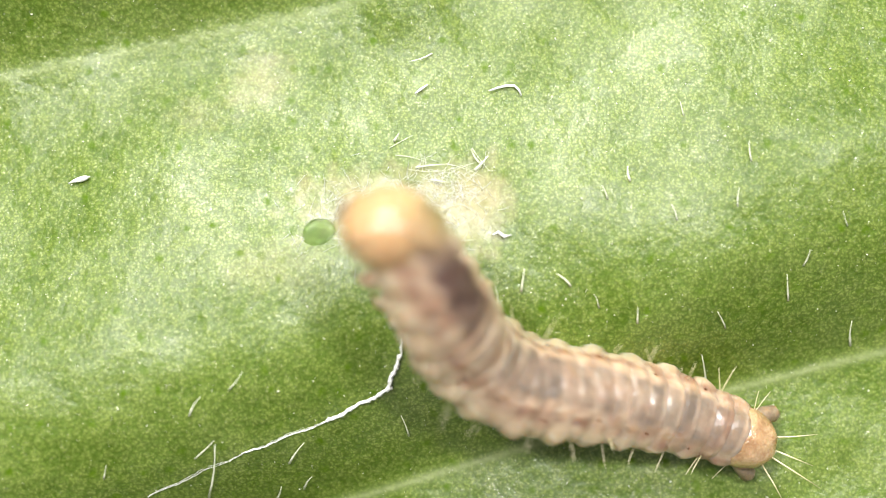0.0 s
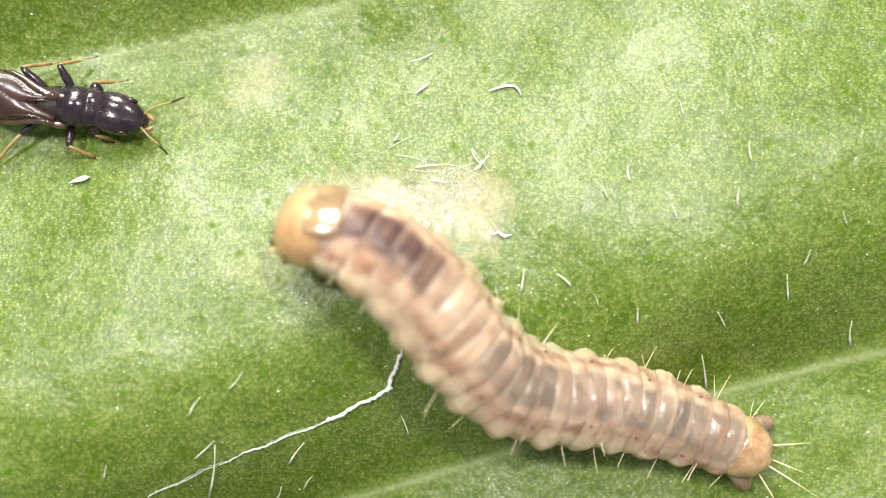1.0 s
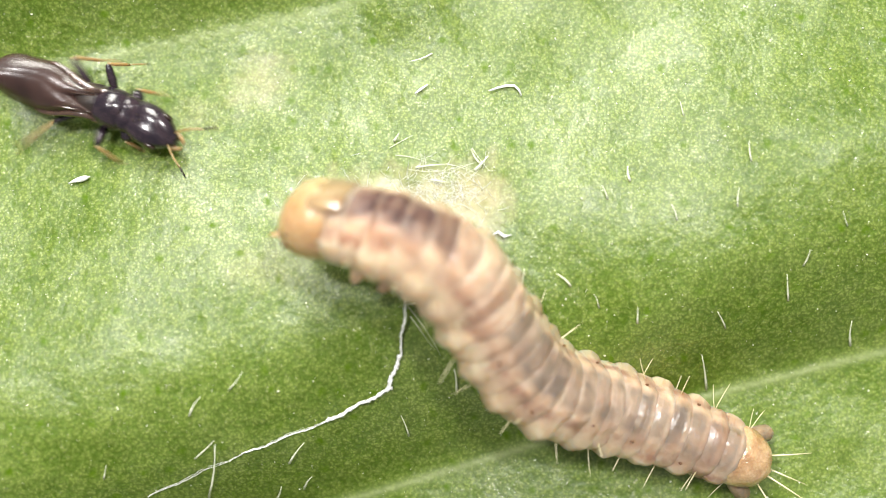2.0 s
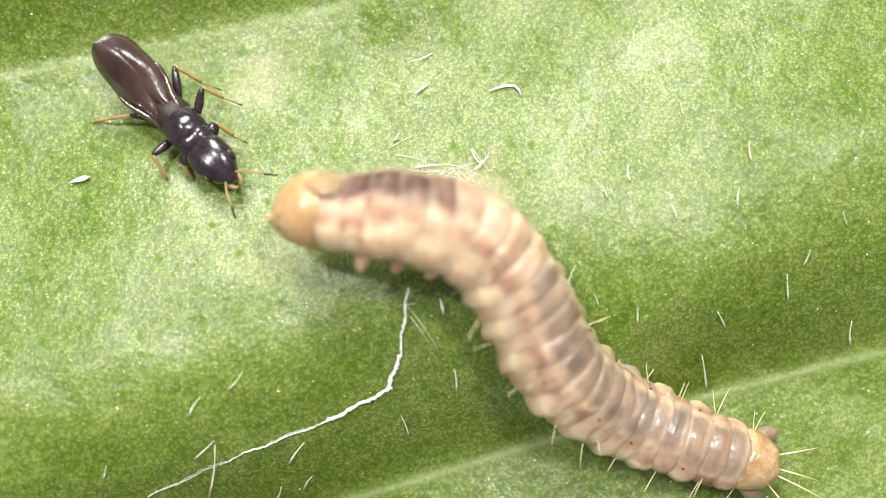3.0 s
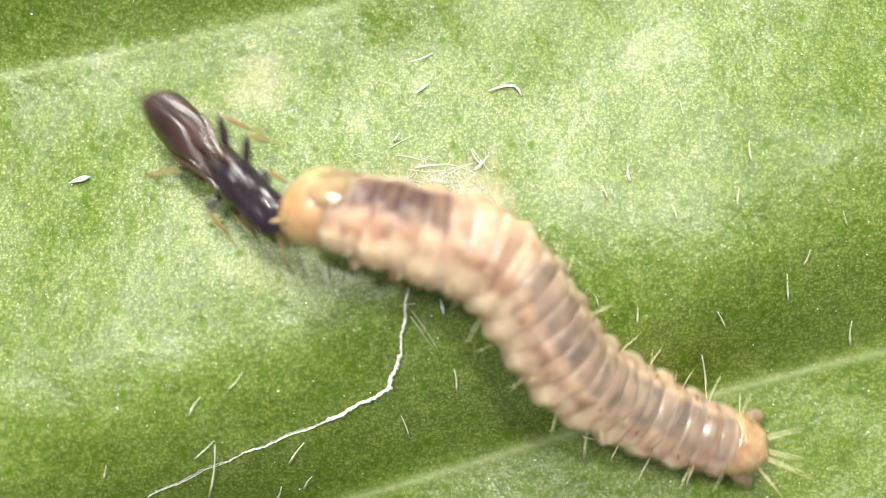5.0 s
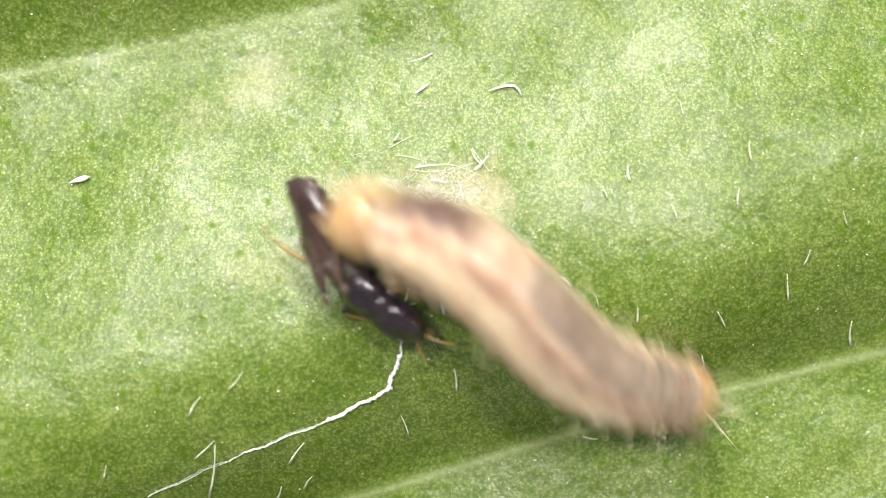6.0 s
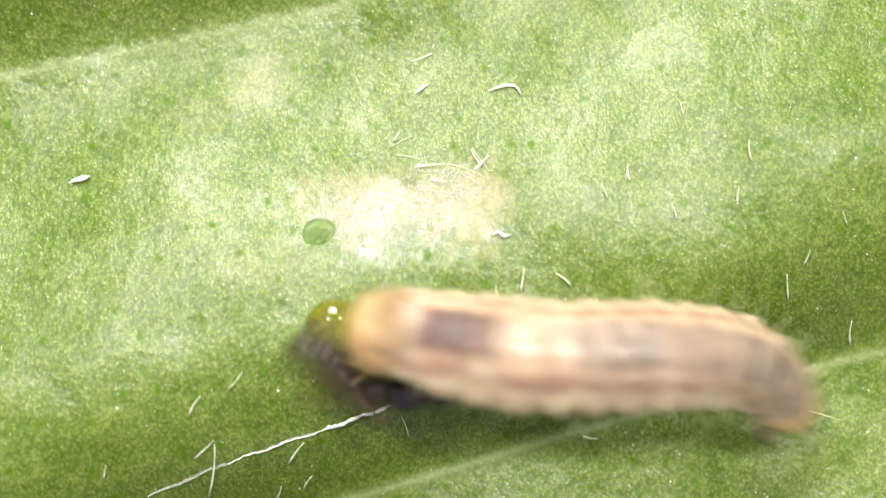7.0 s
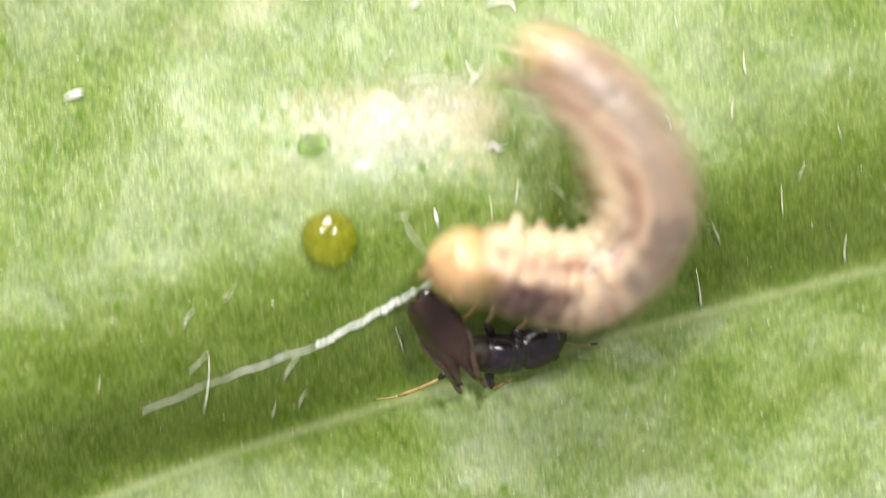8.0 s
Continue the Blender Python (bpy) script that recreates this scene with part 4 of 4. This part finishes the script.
    spine(6.0, (60, 10), (592, 375, 1.0), (680, 398, 1.1), (790, 440, 1.1), (890, 510, 1.0), (970, 590, 0.9), (1060, 660, 0.8), (1160, 690, 0.8), (1260, 705, 0.7))
    spine(6.033, (60, 10), (592, 375, 1.0), (680, 398, 1.1), (790, 440, 1.1), (890, 510, 1.0), (970, 590, 0.9), (1060, 660, 0.8), (1160, 690, 0.8), (1260, 705, 0.7), shift=(16, 22))
    spine(6.1, (35, 10), (700, 462, 1.0), (790, 480, 1.1), (880, 540, 1.1), (960, 610, 1.0), (1040, 670, 0.9), (1120, 710, 0.8), (1200, 735, 0.8), (1285, 740, 0.7))
    spine(6.2, (-45, 10), (700, 620, 1.0), (780, 565, 1.2), (880, 585, 1.1), (960, 650, 1.0), (1050, 720, 0.9), (1150, 780, 0.9), (1250, 840, 0.9), (1380, 885, 0.7))
    spine(6.3, (-45, 10), (690, 605, 1.0), (775, 565, 1.2), (875, 585, 1.1), (960, 640, 1.0), (1050, 710, 0.9), (1150, 765, 0.9), (1250, 815, 0.9), (1370, 850, 0.7))
    spine(6.4, (60, 10), (645, 555, 1.1), (745, 570, 1.2), (850, 595, 1.1), (960, 612, 1.1), (1080, 640, 1.1), (1180, 670, 1.0), (1250, 695, 0.9), (1310, 720, 0.7))
    spine(6.467, (-60, 10), (815, 590, 1.2), (900, 590, 1.4), (1000, 590, 1.6), (1120, 580, 1.8), (1240, 585, 1.7), (1340, 625, 1.5), (1410, 680, 1.2), (1470, 720, 0.9), shift=(-12, -55))
    spine(6.5, (-60, 10), (815, 590, 1.2), (900, 590, 1.4), (1000, 590, 1.6), (1120, 580, 1.8), (1240, 585, 1.7), (1340, 625, 1.5), (1410, 680, 1.2), (1470, 720, 0.9))
    spine(6.533, (-60, 10), (815, 590, 1.2), (900, 590, 1.4), (1000, 590, 1.6), (1120, 580, 1.8), (1240, 585, 1.7), (1340, 625, 1.5), (1410, 680, 1.2), (1470, 720, 0.9), shift=(12, 55))
    spine(6.6, (-60, 10), (850, 610, 1.2), (925, 585, 1.4), (1020, 560, 1.6), (1130, 545, 1.8), (1245, 565, 1.7), (1340, 625, 1.5), (1405, 690, 1.2), (1460, 750, 0.9))
    spine(6.7, (-60, 10), (850, 610, 1.2), (925, 585, 1.4), (1020, 560, 1.6), (1130, 545, 1.8), (1245, 565, 1.7), (1340, 625, 1.5), (1405, 690, 1.2), (1460, 750, 0.9))
    spine(6.8, (-60, 10), (815, 650, 1.0), (865, 570, 1.3), (940, 495, 1.5), (1050, 445, 1.8), (1150, 500, 1.7), (1190, 600, 1.4), (1270, 680, 1.0), (1430, 680, 0.7))
    spine(6.9, (-60, 10), (815, 650, 1.0), (865, 570, 1.3), (940, 495, 1.5), (1050, 445, 1.8), (1150, 500, 1.7), (1190, 600, 1.4), (1270, 680, 1.0), (1430, 680, 0.7))
    spine(6.967, (25, 10), (628, 600, 1.0), (702, 588, 1.3), (805, 610, 1.4), (925, 628, 1.5), (1050, 632, 1.5), (1190, 630, 1.5), (1330, 650, 1.3), (1420, 745, 0.9), shift=(-24, -9))
    spine(7.0, (25, 10), (628, 600, 1.0), (702, 588, 1.3), (805, 610, 1.4), (925, 628, 1.5), (1050, 632, 1.5), (1190, 630, 1.5), (1330, 650, 1.3), (1420, 745, 0.9))
    spine(7.033, (25, 10), (628, 600, 1.0), (702, 588, 1.3), (805, 610, 1.4), (925, 628, 1.5), (1050, 632, 1.5), (1190, 630, 1.5), (1330, 650, 1.3), (1420, 745, 0.9), shift=(24, 9))
    spine(7.1, (35, 10), (720, 590, 1.0), (790, 580, 1.2), (880, 590, 1.3), (990, 608, 1.3), (1100, 630, 1.2), (1210, 650, 1.1), (1310, 668, 1.0), (1395, 680, 0.7), shift=(10, 36))
    s = (18, 68)
    spine(7.2, (-40, 20), (770, 640, 1.0), (815, 575, 1.2), (900, 550, 1.2), (1010, 545, 1.2), (1120, 580, 1.2), (1230, 645, 1.2), (1345, 710, 1.2), (1460, 755, 1.0), shift=s)
    spine(7.3, (-40, 20), (770, 640, 1.0), (815, 575, 1.2), (900, 550, 1.2), (1010, 545, 1.2), (1120, 580, 1.2), (1230, 645, 1.2), (1345, 710, 1.2), (1460, 755, 1.0), shift=s)
    spine(7.4, (20, 10), (640, 570, 1.0), (740, 555, 1.1), (860, 575, 1.2), (1000, 580, 1.3), (1140, 565, 1.3), (1290, 570, 1.2), (1420, 610, 1.0), (1520, 690, 0.7), shift=s)
    spine(7.467, (20, 10), (664, 538, 1.1), (739, 568, 1.4), (834, 598, 1.6), (934, 610, 1.7), (1039, 614, 1.7), (1144, 614, 1.6), (1236, 620, 1.3), (1304, 636, 0.9), shift=s)
    spine(7.5, (20, 10), (690, 530, 1.1), (765, 560, 1.4), (860, 590, 1.6), (960, 602, 1.7), (1065, 606, 1.7), (1170, 606, 1.6), (1262, 612, 1.3), (1330, 628, 0.9), shift=s)
    spine(7.533, (20, 10), (716, 522, 1.1), (791, 552, 1.4), (886, 582, 1.6), (986, 594, 1.7), (1091, 598, 1.7), (1196, 598, 1.6), (1288, 604, 1.3), (1356, 620, 0.9), shift=s)
    spine(7.6, (20, 10), (690, 530, 1.1), (765, 560, 1.4), (860, 590, 1.6), (960, 602, 1.7), (1065, 606, 1.7), (1170, 606, 1.6), (1262, 612, 1.3), (1330, 628, 0.9), shift=s)
    spine(7.7, (30, 10), (690, 580, 1.0), (770, 572, 1.1), (860, 580, 1.2), (960, 590, 1.3), (1060, 600, 1.3), (1150, 612, 1.2), (1240, 630, 1.0), (1330, 650, 0.7), shift=(13, 80))
    spine(7.8, (-60, 10), (775, 650, 1.0), (810, 570, 1.2), (865, 505, 1.2), (960, 460, 1.2), (1090, 465, 1.2), (1190, 540, 1.1), (1290, 640, 1.0), (1415, 750, 0.7), shift=(8, 102))
    spine(7.9, (-60, 10), (775, 650, 1.0), (810, 570, 1.2), (865, 505, 1.2), (960, 460, 1.2), (1090, 465, 1.2), (1190, 540, 1.1), (1290, 640, 1.0), (1415, 750, 0.7), shift=(8, 124))
    spine(7.94, (-55, 5), (775, 580, 1.0), (815, 535, 1.2), (885, 515, 1.2), (990, 500, 1.2), (1100, 490, 1.2), (1200, 470, 1.3), (1290, 420, 1.4), (1360, 330, 1.4), shift=(9, 140))
    spine(7.967, (-50, 0), (796, 540, 1.0), (840, 495, 1.2), (915, 502, 1.2), (1025, 514, 1.2), (1125, 465, 1.2), (1168, 375, 1.3), (1155, 275, 1.5), (1105, 180, 1.6), (1035, 100, 1.6), shift=(10, 150))
    spine(8.0, (-50, -10), (802, 530, 1.0), (842, 480, 1.2), (920, 496, 1.2), (1036, 511, 1.2), (1125, 450, 1.2), (1150, 355, 1.3), (1105, 245, 1.5), (1030, 160, 1.7), (935, 90, 1.8), shift=(10, 154))

    W, G = 0.40, 0.42
    sting(0.0, 0, (-150, 190, W), (-238, 178, W), (-345, 170, W), (-520, 125, G))
    sting(0.1, 0, (-50, 192, W), (-138, 180, W), (-245, 172, W), (-420, 125, G))
    sting(0.2, 0, (100, 198, W), (12, 185, W), (-95, 175, W), (-270, 128, G))
    sting(0.3, 0, (110, 200, W), (22, 186, W), (-85, 176, W), (-260, 128, G))
    sting(0.4, 0, (264, 212, W), (174, 194, W), (58, 182, W), (-114, 136, G))
    sting(1.0, 0, (274, 220, W), (183, 194, W), (66, 182, W), (-108, 138, G))
    sting(1.2, 0, (276, 220, W), (185, 194, W), (68, 182, W), (-106, 138, G))
    sting(1.4, 0, (298, 238, W), (212, 194, W), (98, 172, W), (-80, 135, G))
    sting(1.7, 0, (304, 242, W), (216, 196, W), (102, 172, W), (-76, 138, G))
    sting(2.3, 0, (360, 290, W), (285, 232, W), (185, 172, W), (20, 85, G))
    sting(2.8, 0, (408, 325, W), (335, 262, W), (245, 188, W), (80, 60, G))
    sting(3.0, 0, (430, 338, W), (362, 268, W), (285, 178, W), (155, 40, G + 0.2))
    sting(3.2, 0, (430, 338, W), (362, 268, W), (285, 178, W), (155, 40, G + 0.2))
    sting(3.4, 0, (468, 305, W), (405, 240, W), (325, 155, W), (205, 30, G + 0.2))
    sting(3.5, 0, (470, 305, W), (405, 240, W), (325, 158, W), (208, 35, G + 0.2))
    sting(3.6, 0, (496, 342, W), (430, 270, W), (358, 185, W), (250, 70, G + 0.2))
    sting(3.8, 0, (506, 348, W), (442, 275, W), (368, 190, W), (262, 74, G + 0.2))
    sting(4.2, 0, (506, 348, W), (442, 275, W), (368, 190, W), (262, 74, G + 0.2))
    sting(4.4, 0, (505, 328, W), (430, 259, W), (341, 182, W), (222, 72, G + 0.2))
    sting(4.7, 0, (505, 328, W), (430, 259, W), (341, 182, W), (222, 72, G + 0.2))
    sting(4.95, 5, (508, 402, 0.5), (438, 330, 0.5), (356, 250, 0.5), (240, 140, 0.5))
    sting(5.2, 20, (590, 470, 0.6), (522, 398, 0.6), (446, 312, 0.6), (330, 175, 0.6))
    sting(5.8, 50, (748, 535, 0.8), (672, 490, 0.9), (590, 405, 0.9), (455, 240, 0.8))
    sting(5.9, 45, (735, 590, 0.4), (675, 545, 0.5), (598, 468, 0.7), (552, 335, 0.9))
    sting(6.0, 45, (735, 590, 0.4), (675, 545, 0.5), (598, 468, 0.7), (552, 335, 0.9))
    sting(6.1, 55, (845, 685, 0.8), (760, 620, 0.9), (680, 530, 0.9), (630, 420, 0.8))
    sting(6.2, 85, (860, 762, 0.8), (780, 735, 0.9), (690, 680, 1.0), (655, 550, 0.9))
    sting(6.3, 85, (860, 757, 0.8), (780, 730, 0.9), (690, 675, 1.0), (655, 550, 0.9))
    sting(6.4, 70, (830, 705, 0.8), (740, 685, 0.9), (640, 620, 1.0), (545, 560, 0.9))
    sting(6.467, 60, (1100, 660, 2.2), (1025, 635, 2.4), (940, 592, 2.4), (860, 550, 1.9), shift=(35, -75))
    sting(6.5, 60, (1100, 660, 2.2), (1025, 635, 2.4), (940, 592, 2.4), (860, 550, 1.9))
    sting(6.533, 60, (1100, 660, 2.2), (1025, 635, 2.4), (940, 592, 2.4), (860, 550, 1.9), shift=(-35, 75))
    sting(6.6, 60, (1060, 700, 1.7), (985, 665, 2.1), (905, 600, 2.2), (850, 510, 1.9))
    sting(6.7, 60, (1060, 700, 1.7), (985, 665, 2.1), (905, 600, 2.2), (850, 510, 1.9))
    sting(6.8, 70, (930, 790, 0.8), (895, 720, 0.9), (860, 640, 1.0), (800, 520, 0.9))
    sting(6.9, 70, (930, 790, 0.8), (895, 720, 0.9), (860, 640, 1.0), (800, 520, 0.9))
    sting(7.0, 60, (800, 690, 0.5), (740, 700, 0.6), (660, 690, 0.7), (590, 620, 0.6))
    sting(7.1, 60, (840, 600, 0.7), (790, 655, 0.7), (725, 690, 0.7), (640, 670, 0.6), shift=(10, 36))
    sting(7.2, 70, (985, 620, 0.8), (930, 680, 0.8), (845, 735, 0.8), (745, 715, 0.7), shift=s)
    sting(7.3, 70, (985, 620, 0.8), (930, 680, 0.8), (845, 735, 0.8), (745, 715, 0.7), shift=s)
    sting(7.4, 50, (805, 580, 1.3), (765, 635, 1.2), (720, 690, 1.0), (660, 760, 0.6), shift=s)
    sting(7.467, 50, (808, 538, 2.5), (770, 588, 2.5), (722, 634, 2.2), (660, 712, 1.4), shift=(-36, 38))
    sting(7.5, 50, (808, 538, 2.5), (770, 588, 2.5), (722, 634, 2.2), (660, 712, 1.4), shift=s)
    sting(7.533, 50, (808, 538, 2.5), (770, 588, 2.5), (722, 634, 2.2), (660, 712, 1.4), shift=(72, 100))
    sting(7.6, 50, (812, 565, 1.7), (775, 615, 1.6), (728, 660, 1.3), (665, 735, 0.8), shift=s)
    sting(7.7, 60, (845, 575, 1.3), (800, 630, 1.2), (745, 680, 1.0), (700, 730, 0.7), shift=(13, 80))
    sting(7.8, 70, (1005, 530, 0.7), (985, 610, 0.8), (925, 690, 0.8), (800, 700, 0.7), shift=(8, 102))
    sting(7.9, 70, (1005, 530, 0.7), (985, 610, 0.8), (925, 690, 0.8), (800, 700, 0.7), shift=(8, 124))
    sting(7.967, 34, (988, 592, 0.5), (914, 622, 0.6), (836, 624, 0.7), (786, 548, 0.6), shift=(10, 150))
    sting(8.0, 30, (985, 594, 0.5), (910, 624, 0.6), (832, 626, 0.7), (784, 548, 0.6), shift=(10, 154))

    d = 0.03
    old = ((262, 880, d), (425, 806, d), (578, 746, d), (684, 692, d), (707, 634, d), (722, 512, 0.2))
    late = ((262, 880, d), (425, 806, d), (578, 746, d), (686, 696, d), (737, 650, 0.1), (845, 585, 0.4))
    thread(0.0, *old)
    thread(6.1, *old)
    thread(6.3, (262, 880, d), (425, 806, d), (578, 746, d), (684, 695, d), (735, 665, 0.1), (815, 620, 0.3))
    thread(6.5, *late)
    thread(6.6, *late)
    thread(6.8, (262, 880, d), (425, 806, d), (578, 746, d), (690, 715, 0.05), (750, 690, 0.1), (865, 660, 0.4))
    thread(7.0, (262, 880, d), (425, 812, d), (578, 760, d), (690, 720, 0.05), (750, 700, 0.1), (865, 670, 0.4))
    thread(7.2, (262, 880, d), (425, 818, d), (590, 762, d), (718, 733, 0.05), (776, 718, 0.1), (840, 660, 0.4))
    thread(7.6, (262, 880, d), (425, 818, d), (590, 768, d), (705, 745, 0.05), (765, 730, 0.1), (870, 690, 0.4))
    thread(7.8, (262, 890, d), (425, 830, d), (570, 785, d), (690, 765, 0.05), (760, 752, 0.1), (860, 735, 0.4))
    thread(7.93, (262, 882, d), (425, 816, d), (570, 765, d), (685, 705, 0.1), (745, 672, 0.2), (840, 630, 0.5))
    thread(8.0, (262, 882, d), (425, 816, d), (570, 765, d), (685, 705, 0.1), (745, 672, 0.2), (840, 630, 0.5))

    for ob, rows in zip(rings, ring_rows):
        walk(ob, rows)
    walk(head, head_rows)
    walk(tail, tail_rows)
    walk(wasp, wasp_rows)
    walk(wasp_parts["head"], neck_rows)
    for name in ("gaster", "wing1", "wing-1"):
        walk(wasp_parts[name], gaster_rows)
    for ob, rows in zip(silk_pieces, silk_rows):
        walk(ob, rows)

    # legs swing while the wasp walks
    for i, leg in enumerate(wasp_legs):
        rest = leg.matrix_basis.copy()
        rows = []
        for t, swing in ((0, 14), (0.1, -14), (0.2, 14), (0.3, -10), (0.4, 0), (1.2, 0), (1.3, 12), (1.4, 0), (1.7, 0), (1.9, 14), (2.1, -14), (2.3, 14),
                         (2.5, -14), (2.7, 12), (3.0, 0), (3.2, 0), (3.3, 12), (3.4, 0), (3.5, 10), (3.6, -8), (3.8, 0), (4.2, 0), (4.3, 8), (4.4, 0), (4.7, 0), (5.8, -10), (8.0, -6)):
            way = (1 if i in (0, 3, 4) else -1) * (1 if i % 2 == 0 else -1)
            rows.append((t, rest @ pose(0, 0, 0, 0, 0, swing * way)))
        walk(leg, rows)

    # the drop is brought up by the caterpillar and left on the leaf
    rest = nectar.matrix_basis.copy()
    held = [(t, Matrix.Translation((m.translation + HOME * MM)) @ pose(0, 0, -0.0001)) for t, m in ring_rows[3] if t <= 6.25]
    walk(nectar, held + [(6.4, rest), (8.0, rest)])


motions()
